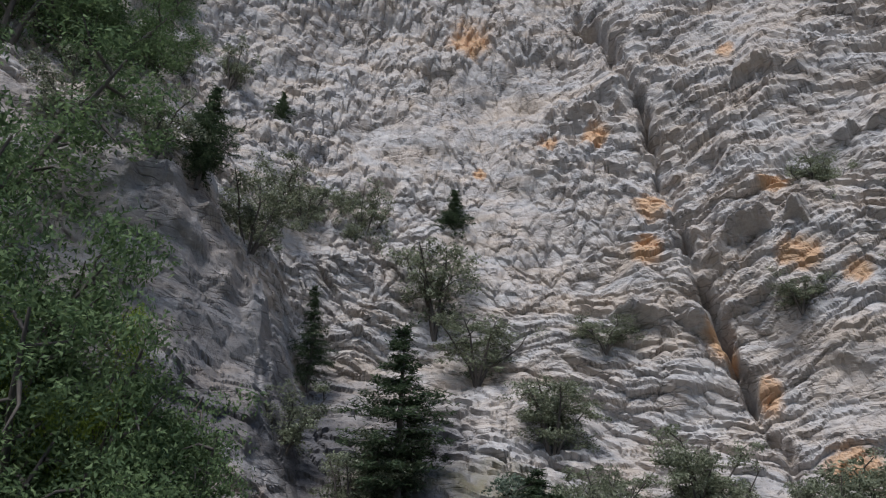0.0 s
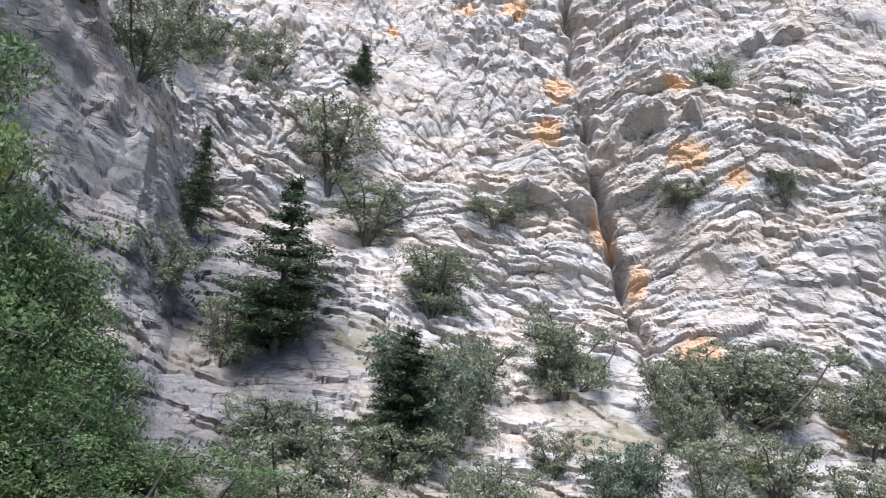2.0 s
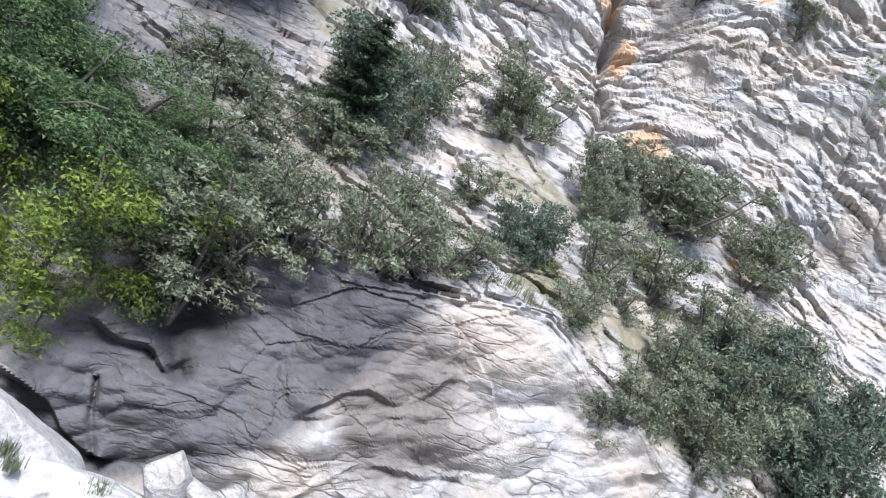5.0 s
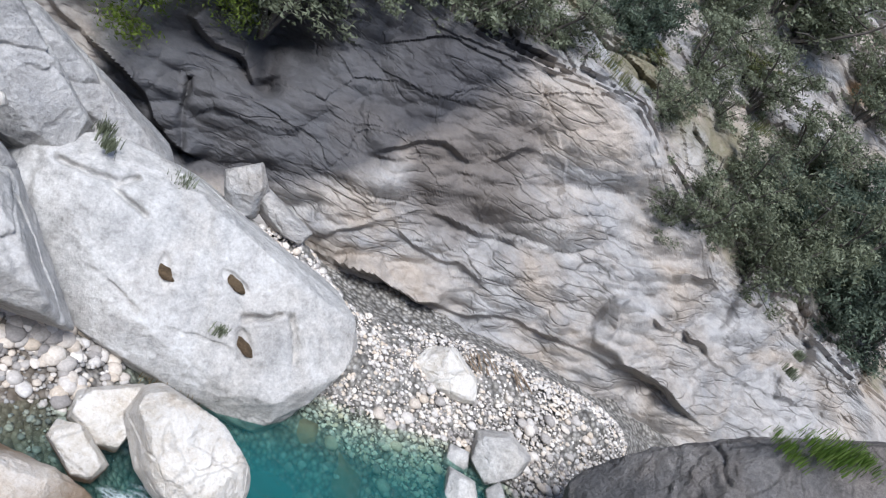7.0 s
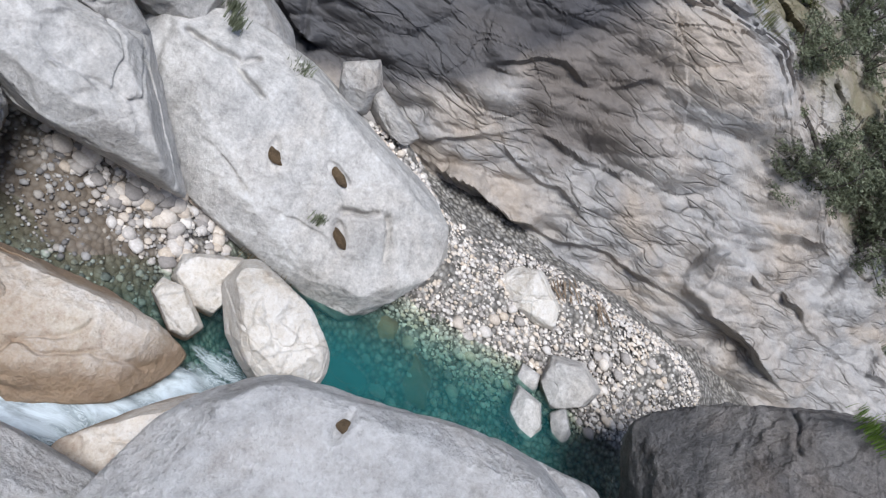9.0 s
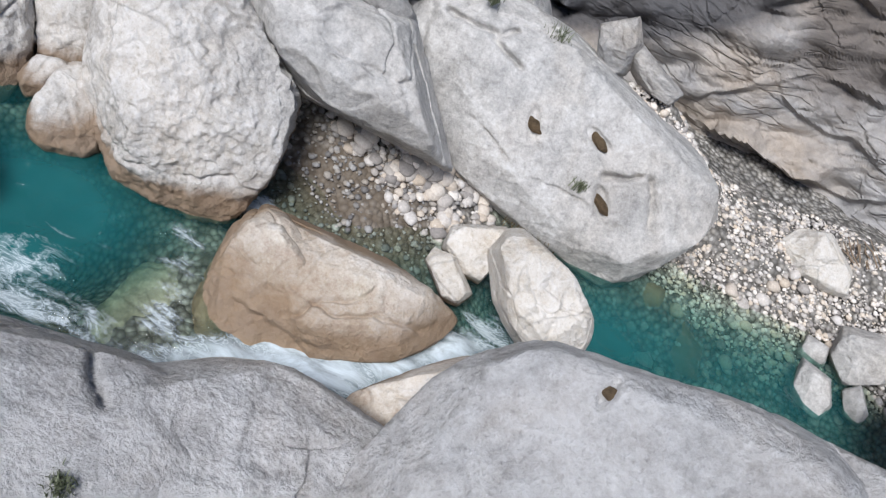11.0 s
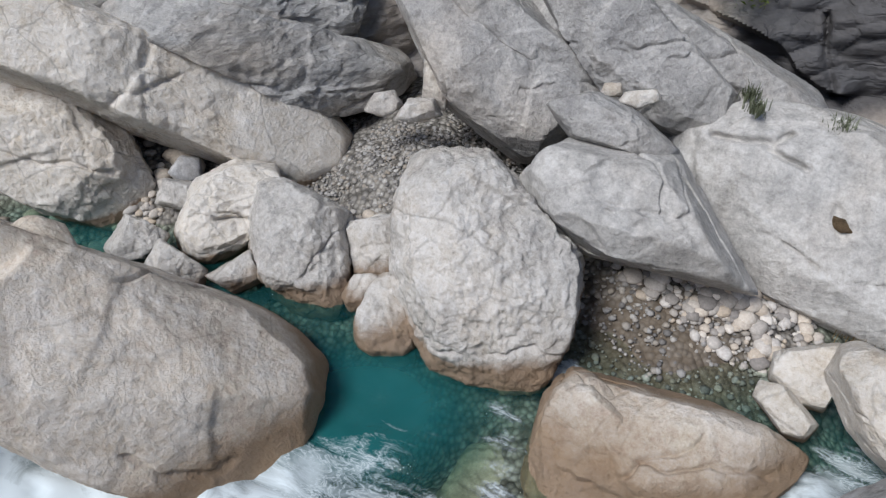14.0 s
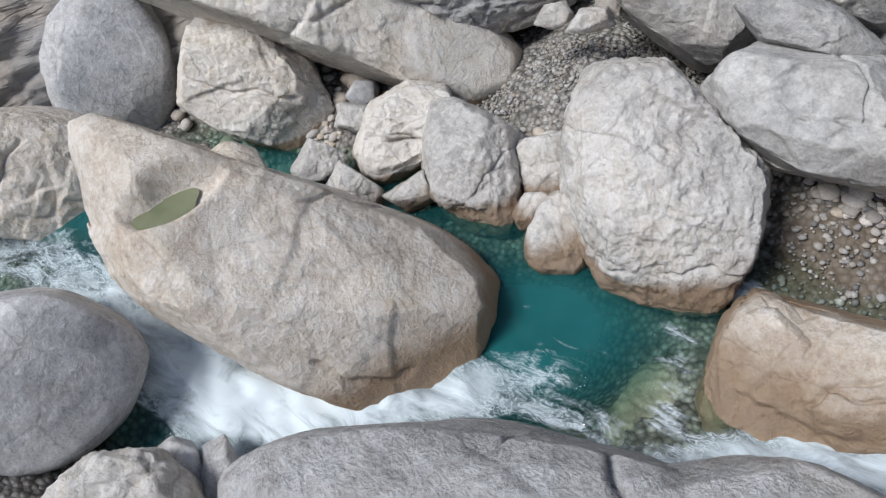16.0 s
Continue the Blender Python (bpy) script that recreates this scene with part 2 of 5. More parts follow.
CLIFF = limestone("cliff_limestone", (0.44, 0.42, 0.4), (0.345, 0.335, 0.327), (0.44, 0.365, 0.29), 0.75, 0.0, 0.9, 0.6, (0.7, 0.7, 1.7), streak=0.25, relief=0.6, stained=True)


def gravel_material():
    """Close-packed small stones: each with a tone of its own, dark gaps, a rounded relief."""
    m, t, p = material("gravel_bed")
    pos = t.nodes.new("ShaderNodeNewGeometry").outputs["Position"]
    vor = t.nodes.new("ShaderNodeTexVoronoi")
    vor.inputs["Scale"].default_value = 11
    t.links.new(pos, vor.inputs["Vector"])
    tone = t.nodes.new("ShaderNodeSeparateColor")
    t.links.new(vor.outputs["Color"], tone.inputs[0])
    col = ramp(t, tone.outputs[0], [(0.0, (0.18, 0.17, 0.155)), (0.4, (0.3, 0.285, 0.26)), (0.75, (0.38, 0.355, 0.315)), (1.0, (0.52, 0.5, 0.47))])
    col = mix(t, 1.0, col, ramp(t, vor.outputs["Distance"], [(0.25, (1, 1, 1)), (0.75, (0.3, 0.29, 0.28))]), "MULTIPLY")
    col = mix(t, ramp(t, noise_tex(t, pos, 0.7, 4), [(0.45, (0, 0, 0)), (0.65, (0.3, 0.3, 0.3))]), col, (0.17, 0.155, 0.135))
    mud = t.nodes.new("ShaderNodeAttribute")
    mud.attribute_name = "mud"
    col = mix(t, math_node(t, "MULTIPLY", mud.outputs["Fac"], 0.75), col, mix(t, noise_tex(t, pos, 5, 5), (0.07, 0.055, 0.04), (0.2, 0.15, 0.1)))
    t.links.new(col, p.inputs["Base Color"])
    p.inputs["Roughness"].default_value = 0.85
    bp = t.nodes.new("ShaderNodeBump")
    bp.invert = True
    bp.inputs["Strength"].default_value, bp.inputs["Distance"].default_value = 1.0, 0.06
    t.links.new(vor.outputs["Distance"], bp.inputs["Height"])
    t.links.new(bp.outputs[0], p.inputs["Normal"])
    return m


GRAVEL = gravel_material()


# ---- the far bank: its foot, wall, bench, slope and cliff, station by station round the bend ----
AZ = np.array([90, 65, 48, 33, 26, 20, 14, 10, 3, -4, -16, -28, -40, -52, -72.0])
BANK_R = np.array([
    [14, 13, 12.5, 12.3, 12.2, 12, 12, 12, 12, 12.2, 12.2, 13.2, 14.5, 18, 22],
    [15, 14.2, 14, 13.6, 13.5, 13.4, 13.3, 13.2, 13.2, 13.2, 13.4, 14.4, 15.8, 19.5, 24],
    [18, 17, 16, 15.5, 15.2, 15, 14.8, 14.6, 14.4, 14.4, 14.8, 16.2, 18, 23, 28],
    [24, 22, 20, 19.5, 19, 19, 19.5, 20, 19, 19, 19.5, 20.5, 23, 28, 33],
    [30, 27, 24, 22.5, 22, 22.2, 22.6, 27, 29, 28.5, 28, 27, 28, 32, 36],
    [36, 34, 32, 31, 31, 31, 31.5, 32, 32, 31.5, 30.5, 29.5, 30, 34, 38],
    [40, 38, 36, 35, 35, 34.5, 35, 36, 36, 35, 34, 33, 34, 38, 42],
])
BANK_Z = np.array([
    [-1.5, -1.5, -1.5, -1.5, -1.5, -1.5, -1.5, -1.5, -1.5, -1.5, -1.5, -1.5, -1.5, -1.5, -1.5],
    [2, 2, 2, 1.6, 1.6, 1.6, 1.8, 2, 2.2, 2.5, 2.5, 1.5, 1.2, 1, 1],
    [6, 5.6, 4.6, 4.7, 4.7, 4.8, 4.9, 4.9, 5.1, 5.3, 5.3, 5.9, 4, 3.2, 3],
    [11, 10, 10, 9.8, 9.7, 9.4, 9.3, 8.6, 8, 7.8, 7.3, 7.3, 6.8, 6, 6],
    [26, 25, 23, 21.4, 20.7, 19.5, 15.6, 14.8, 16.2, 15.8, 12.9, 11.8, 10.5, 10.2, 11],
    [34, 32, 31, 30.5, 28.9, 26.3, 25.2, 25, 25, 24.8, 24.2, 23.7, 24, 26.1, 28.2],
    [49.4, 47.3, 45.3, 44.2, 44.2, 43.7, 44.2, 45.3, 45.3, 44.2, 43.2, 42.2, 43.2, 47.3, 51.5],
])


def bank_point(az, v):
    """A point of the far bank's plain form: az degrees to the left of ahead, v from 0 (foot) to 6 (rim)."""
    order = AZ[::-1]
    k = np.clip(np.floor(v).astype(int), 0, 5)
    f = v - k
    r = np.zeros(len(v))
    z = np.zeros(len(v))
    for row in range(7):
        rr, zz = np.interp(az, order, BANK_R[row][::-1]), np.interp(az, order, BANK_Z[row][::-1])
        w = np.where(k == row, 1 - f, 0) + np.where(k + 1 == row, f, 0)
        r, z = r + w * rr, z + w * zz
    a = np.radians(az)
    return np.stack([-r * np.sin(a), r * np.cos(a), z], 1)


# overhanging steps of the far bank: throw in metres, reach in degrees, then bearing and elevation along the lip; the side to the left of the way stands out
STEPS = [
    (0.6, 2.4, [(-13, -30.5), (-18.3, -29.5), (-22.2, -28.9), (-27.1, -27.3), (-31.2, -25), (-34.6, -23.9), (-38.5, -22.1), (-41.4, -21.4), (-43.9, -20.9), (-48.6, -20.2)]),
    (0.32, 1.6, [(-12.5, -29.8), (-14, -28.8), (-17, -26.1), (-18.4, -24.2), (-20.1, -22.1), (-24.1, -21.8), (-26.7, -20.7), (-28.5, -20.9)]),
    (0.2, 2.0, [(-12.8, -22.6), (-14.3, -22), (-17.4, -17.8), (-20.6, -17.9), (-24, -14.2), (-26.3, -13.8), (-28, -14.3)]),
    (0.2, 1.2, [(-17, -24.6), (-21, -25.2), (-25, -24.2), (-28.5, -24.4)]),
    (0.2, 3.2, [(-38.6, -22), (-38.4, -21), (-37, -17.5), (-34.2, -15.5), (-29.9, -15.5), (-26.9, -13.6), (-22, -10.8), (-20, -9.2)]),
    (0.8, 2.2, [(-52, -9.6), (-45.4, -11.3), (-42, -12.2), (-38.5, -13.6), (-34.8, -16.1), (-33.5, -16.6)]),
    (0.35, 1.4, [(-38.5, -18.4), (-42, -17.0), (-46, -16.6), (-51, -14.8)]),
    (0.7, 1.6, [(12.5, -23.9), (7.4, -25.2), (4.1, -26), (0.3, -28.8), (-3, -28.6)]),
    (0.5, 1.8, [(3.5, -20.5), (1, -21.6), (-1.5, -21.2), (-3.2, -22.6)]),
    (0.9, 1.4, [(-21.6, 21.4), (-22.1, 22.2), (-23.9, 23.6), (-26.8, 23.9), (-28.2, 23.2)]),
    (0.8, 1.2, [(-13.8, 19.1), (-15, 18.9), (-18.3, 17.9), (-20.6, 17.1)]),
    (0.6, 1.4, [(-8.6, 33.4), (-10.1, 33.8), (-13.6, 34), (-15.9, 33.5)]),
    (0.7, 3.0, [(10.6, 8.0), (10.6, 13), (12.2, 16.5), (15.5, 21.2), (16.8, 24.4), (21.2, 26.8), (28, 27.2)]),
    (0.6, 1.3, [(-29.5, 28.6), (-32, 29.6), (-35.5, 29.0)]), (0.5, 1.2, [(-24.5, 33.5), (-27.5, 34.2), (-30, 33.4)]),
    (0.5, 1.0, [(-28.5, 15.2), (-32, 14.6), (-36, 15.6)]), (0.5, 1.2, [(-5.5, 37.0), (-8, 38.6), (-11, 38.0)]),
]
# open clefts: depth, half width in degrees, the way down
CLEFTS = [
    (1.5, 0.42, [(-11.1, 42), (-14, 39.3), (-16.6, 35.5), (-18.3, 30), (-19, 25.8), (-19.9, 21.6), (-21.7, 16.6), (-24.2, 10.2), (-25.2, 6.2), (-25.8, 3)]),
    (0.3, 0.3, [(1, -23.8), (0.2, -26), (-1.2, -29)]),
    (0.5, 0.9, [(-2.2, -15.5), (-3.0, -19), (-4.3, -22.6)]),
]


def along(line, X, Y):
    """Signed distance from a line of (bearing, elevation), the left side positive, and how far along it."""
    P = np.array([(-a, e) for a, e in line])
    if len(P) > 2:
        # round the corners
        for turn in range(2):
            P = np.concatenate([P[:1]] + [np.stack([0.75 * a + 0.25 * b, 0.25 * a + 0.75 * b]) for a, b in zip(P[:-1], P[1:])] + [P[-1:]])
    seg = P[1:] - P[:-1]
    long = np.hypot(seg[:, 0], seg[:, 1])
    best, sign, part = np.full(len(X), 1e9), np.ones(len(X)), np.zeros(len(X))
    start = 0.0
    for (x0, y0), (sx, sy), l in zip(P[:-1], seg, long):
        f = np.clip(((X - x0) * sx + (Y - y0) * sy) / (l * l), 0, 1)
        d = np.hypot(X - x0 - f * sx, Y - y0 - f * sy)
        near = d < best
        best = np.where(near, d, best)
        sign = np.where(near, np.sign(sx * (Y - y0) - sy * (X - x0)), sign)
        part = np.where(near, start + f * l, part)
        start += l
    return best * sign, part / start


def build_bank():
    az = np.concatenate([np.linspace(88, 50, 50, endpoint=False), np.linspace(50, 39, 40, endpoint=False), np.linspace(39, -52, 780, endpoint=False), np.linspace(-52, -71, 40)])
    v = np.concatenate([np.linspace(0, 0.6, 36, endpoint=False), np.linspace(0.6, 2, 150, endpoint=False), np.linspace(2, 3, 70, endpoint=False), np.linspace(3, 4, 105, endpoint=False),
                        np.linspace(4, 5.05, 175, endpoint=False), np.linspace(5.05, 5.75, 110, endpoint=False), np.linspace(5.75, 6, 12)])
    cols, rows = len(az), len(v)
    A, V = np.meshgrid(az, v)
    A, V = A.ravel(), V.ravel()
    A = A + 1.2 * vnoise(np.stack([A * 0.15, V * 2, V * 0], 1), 5)
    p = bank_point(A, V)
    el = np.degrees(np.arctan2(p[:, 2] - 8, np.hypot(p[:, 0], p[:, 1])))
    out = np.stack([np.sin(np.radians(A)), -np.cos(np.radians(A)), np.full(len(A), 0.35)], 1)
    out /= np.linalg.norm(out, axis=1)[:, None]
    high = smooth(2.9, 4.0, V)
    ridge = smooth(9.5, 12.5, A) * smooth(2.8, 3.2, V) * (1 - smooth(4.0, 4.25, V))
    wall = 1 - smooth(1.9, 2.15, V)
    warp = np.stack([fbm(p / 1.6, 3, 31), fbm(p / 1.6, 3, 41), fbm(p / 1.6, 3, 51)], 1)
    # large folds
    d = 0.9 * fbm(p / 5.0, 3, 11) * (0.35 + 0.65 * high) * (1 - 0.4 * ridge)
    d += 0.22 * fbm(p / 1.7, 3, 21)
    # beds that lap over one another like shingles; upright flutes on the upper wall
    flute = high * smooth(-17, -8, A + 5 * warp[:, 0]) * smooth(19, 23, el + 3 * warp[:, 1]) * (1 - ridge)
    rise = np.interp(p[:, 0], [-30, -4, 10.5, 15, 30], [-15.2, -2.2, 0, -1.4, 2.4])
    bed_at = p[:, 2] + np.where(wall > 0.5, -0.22 * p[:, 0], rise)
    calm = 0.5 + 0.7 * smooth(-0.5, 0.5, fbm(p / 3.5, 2, 57))
    tame = calm * (1 - 0.35 * ridge) * (1 - 0.8 * wall)
    for size, thick, amp, seed in ((2.3, 1.0, 0.2, 61), (1.05, 0.46, 0.18, 71), (0.5, 0.24, 0.045, 76)):
        q = np.stack([p[:, 0] / (size * (1 + 0.8 * wall)), p[:, 1] / size, bed_at / (thick * (1 + 0.8 * wall))], 1) + 0.13 * warp
        q2 = np.stack([p[:, 0] / (thick * 1.15), p[:, 1] / size, p[:, 2] / (size * 0.75)], 1) + 0.13 * warp
        up = flute > 0.5
        d1, d2, who, tilt, off = cells(np.where(up[:, None], q2, q), seed)
        joint = 1 - smooth(0.0, 0.16, d2 - d1)
        lap = np.where(up, 0.3 - 0.9 * off[:, 0] ** 2 - 0.5 * off[:, 2], -0.8 * off[:, 2] - 0.5 * off[:, 0] ** 2)
        d += amp * tame * (0.9 * (who - 0.5) + lap + (0.8 + 1.0 * wall) * tilt - (0.38 - 0.3 * wall) * joint)
    # bulging faces of the lower wall, with sharp hollows between them
    for size, amp, seed in ((2.6, 0.75, 64), (1.0, 0.3, 66), (0.42, 0.12, 68)):
        q = np.stack([p[:, 0] / size, p[:, 1] / size, (p[:, 2] - 0.3 * p[:, 0]) / (size * 0.5)], 1) + 0.12 * warp
        d += amp * wall * facets(q, seed)
    X, Y = -A + 0.4 * warp[:, 0] + 0.3 * vnoise(p / 0.35, 85), el + 0.4 * warp[:, 1] + 0.3 * vnoise(p / 0.35, 86)
    fickle = 0.25 + 0.95 * smooth(-0.5, 0.4, fbm(p / 1.1, 2, 87))
    for throw, reach, line in STEPS:
        P = np.array(line)
        box = np.nonzero((A < P[:, 0].max() + 9) & (A > P[:, 0].min() - 9) & (el < P[:, 1].max() + 9) & (el > P[:, 1].min() - 9))[0]
        s, part = along(line, X[box], Y[box])
        ends = smooth(0, 0.1, part) * smooth(1, 0.9, part)
        d[box] += throw * ends * fickle[box] * np.where(s > 0, np.exp(-np.maximum(s, 0) / reach) * smooth(0, 0.25, s), -0.12 * np.exp(np.minimum(s, 0) / 0.6))
    for deep, half, line in CLEFTS:
        P = np.array(line)
        box = np.nonzero((A < P[:, 0].max() + 4) & (A > P[:, 0].min() - 4) & (el < P[:, 1].max() + 4) & (el > P[:, 1].min() - 4))[0]
        s, part = along(line, X[box], Y[box])
        d[box] -= deep * smooth(0, 0.06, part) * smooth(1, 0.94, part) * fickle[box] * np.exp(-(s / (half * (1 + 0.4 * warp[box, 2]))) ** 2)
    # the hollow in the lower wall
    d -= 1.3 * np.exp(-((A + 3.0) / 3.0) ** 2 - ((el + 17.0) / 4.0) ** 2)
    d += 0.035 * fbm(p / 0.35, 2, 91)
    p = p + out * d[:, None]
    p[:, 2] += 0.12 * d
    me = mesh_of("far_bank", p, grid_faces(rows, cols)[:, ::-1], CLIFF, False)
    stain = np.zeros(len(A))
    for a, e, ra, re in ORANGE:
        stain = np.maximum(stain, np.exp(-((A - a) / ra) ** 2 - ((el - e) / re) ** 2))
    attribute(me, "stain", stain)
    attribute(me, "jointed", 0.65 + 0.35 * smooth(2.2, 3.0, V))
    soil = smooth(1.9, 2.2, V) * (1 - smooth(3.3, 3.9, V)) * (1 - ridge) * (0.55 + 0.3 * vnoise(p / 2.0, 95))
    attribute(me, "soil", soil)
    # water stain of the hollow, with the overhang's shade painted into its strength
    drip_and_shade = 2.0 * np.exp(-((A + 5.5 + 0.45 * (el + 20)) / 9.5) ** 4 - ((el + 21.5 + 0.3 * A) / 9.0) ** 4)
    # ridge rock is darker; the last term paints in shade beneath the trees
    attribute(me, "grey", np.maximum(0.55 * ridge, np.maximum(np.maximum(drip_and_shade, 0.4 * smooth(16, 24, A) * wall), (0.5 + 0.6 * smooth(-6, 4, A)) * smooth(20, 9, el) * smooth(2.0, 2.4, V) * smooth(-14, 0, A) * (0.8 + 0.4 * vnoise(p / 2.5, 97)))))
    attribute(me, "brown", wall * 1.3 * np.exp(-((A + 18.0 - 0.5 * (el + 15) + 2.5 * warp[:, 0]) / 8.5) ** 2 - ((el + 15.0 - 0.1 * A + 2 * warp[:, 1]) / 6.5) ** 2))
    return tagged(new("far_bank", me), "grey limestone gorge wall with orange stains above the river", "cliff", kind="structure")


# ochre weathering on the wall: bearing, elevation, breadth and height in degrees
ORANGE = [(-28.3, 8.7, 2.6, 1.8), (-24.0, 14.0, 1.2, 1.8), (-21.0, 17.0, 1.4, 1.6), (-17.2, 27.0, 2.0, 1.4), (-13.0, 32.5, 1.6, 1.2), (-9.0, 32.0, 1.2, 1.0),
          (-2.0, 39.0, 3.0, 2.0), (-16.5, 23.5, 1.6, 1.8), (-27.5, 21.5, 2.2, 1.2), (-31.0, 20.0, 1.4, 1.0), (-3.0, 30.0, 0.8, 0.9), (-38.5, 3.0, 1.8, 1.0), (-26.5, 26.5, 1.4, 1.0), (-24.5, 36.5, 1.2, 0.8)]
build_bank()


# ---- the river bed, the water and the near bank ----
def blob(x, y, cx, cy, rx, ry, turn=0.0):
    c, s = math.cos(radians(turn)), math.sin(radians(turn))
    u, w = ((x - cx) * c + (y - cy) * s) / rx, (-(x - cx) * s + (y - cy) * c) / ry
    return np.exp(-(u * u + w * w))


def bed(x, y):
    """Height of the river bed."""
    z = -0.35 + 0.0 * x
    z -= 1.3 * blob(x, y, -3.95, 4.4, 1.15, 0.9, 20) + 0.75 * blob(x, y, 3.0, 7.0, 1.3, 0.9, 30) + 0.45 * blob(x, y, 5.8, 8.0, 2.4, 1.0, 20)
    z += 0.8 * blob(x, y, -1.2, 8.0, 2.2, 1.1, 0) + 0.18 * blob(x, y, -1.0, 6.6, 0.9, 0.7)
    z += 1.3 * blob(x, y, -5.3, 8.4, 1.9, 1.6) + 1.0 * blob(x, y, -6.2, 10.5, 1.6, 1.2) + 0.9 * blob(x, y, 6.6, 10.7, 3.2, 1.1, 15) + 1.0 * blob(x, y, 9.6, 10.6, 1.8, 0.8, 10)
    z += 0.55 * blob(x, y, 8.7, 9.4, 1.3, 0.7, 10) + 1.7 * blob(x, y, 2.2, 10.7, 1.6, 0.9, 5) + 1.2 * smooth(-6.2, -8.7, x) * smooth(2.9, 1.0, y) + 0.9 * smooth(-6, -10.5, x) * smooth(3.0, 6.0, y)
    z += 0.1 * blob(x, y, -2.1, 4.1, 0.6, 0.9) - 0.9 * blob(x, y, -9.6, 5.2, 2.4, 0.6)
    z += 0.9 * smooth(10.0, 13.0, y + 0.05 * x)
    # the near bank climbs to where the walker stands, and on behind
    near = y - np.interp(x, [-20, -9.5, -6, -3.7, -0.6, 2.2, 5, 8.5, 14, 30], [-2.5, -0.5, 0.4, 2.0, 2.9, 3.8, 5.0, 7.0, 8.5, 10])
    z += 1.2 * smooth(0.3, -1.2, near) + 3.2 * smooth(-0.6, -5, near) + 12 * smooth(-6, -24, near)
    return z


def water_level(x, y):
    return 1.0 * smooth(-5.9, -8.8, x) * smooth(4.4, 2.8, y) + 0.12 * smooth(-4.4, -5.6, x)


def build_bed():
    nx, ny = 300, 230
    gx = np.concatenate([np.linspace(-90, -17, 20, endpoint=False), np.linspace(-17, 20, nx - 40), np.linspace(20.2, 110, 20)])
    gy = np.concatenate([np.linspace(-90, -12, 20, endpoint=False), np.linspace(-12, 20, ny - 20)])
    X, Y = np.meshgrid(gx, gy)
    X, Y = X.ravel(), Y.ravel()
    Z = bed(X, Y)
    p = np.stack([X, Y, Z], 1)
    rough = smooth(1.2, 2.5, Z)
    p[:, 2] += 0.06 * fbm(p / 0.5, 3, 7) + rough * 0.5 * fbm(p / 1.6, 4, 8)
    me = mesh_of("ground", p, grid_faces(len(gy), len(gx)), GRAVEL)
    attribute(me, "mud", np.clip(1.5 * blob(X, Y, -0.9, 6.9, 1.5, 0.9), 0, 1))
    return tagged(new("ground", me), "gravelly river bed and rocky banks of the gorge", "ground", kind="structure")


build_bed()


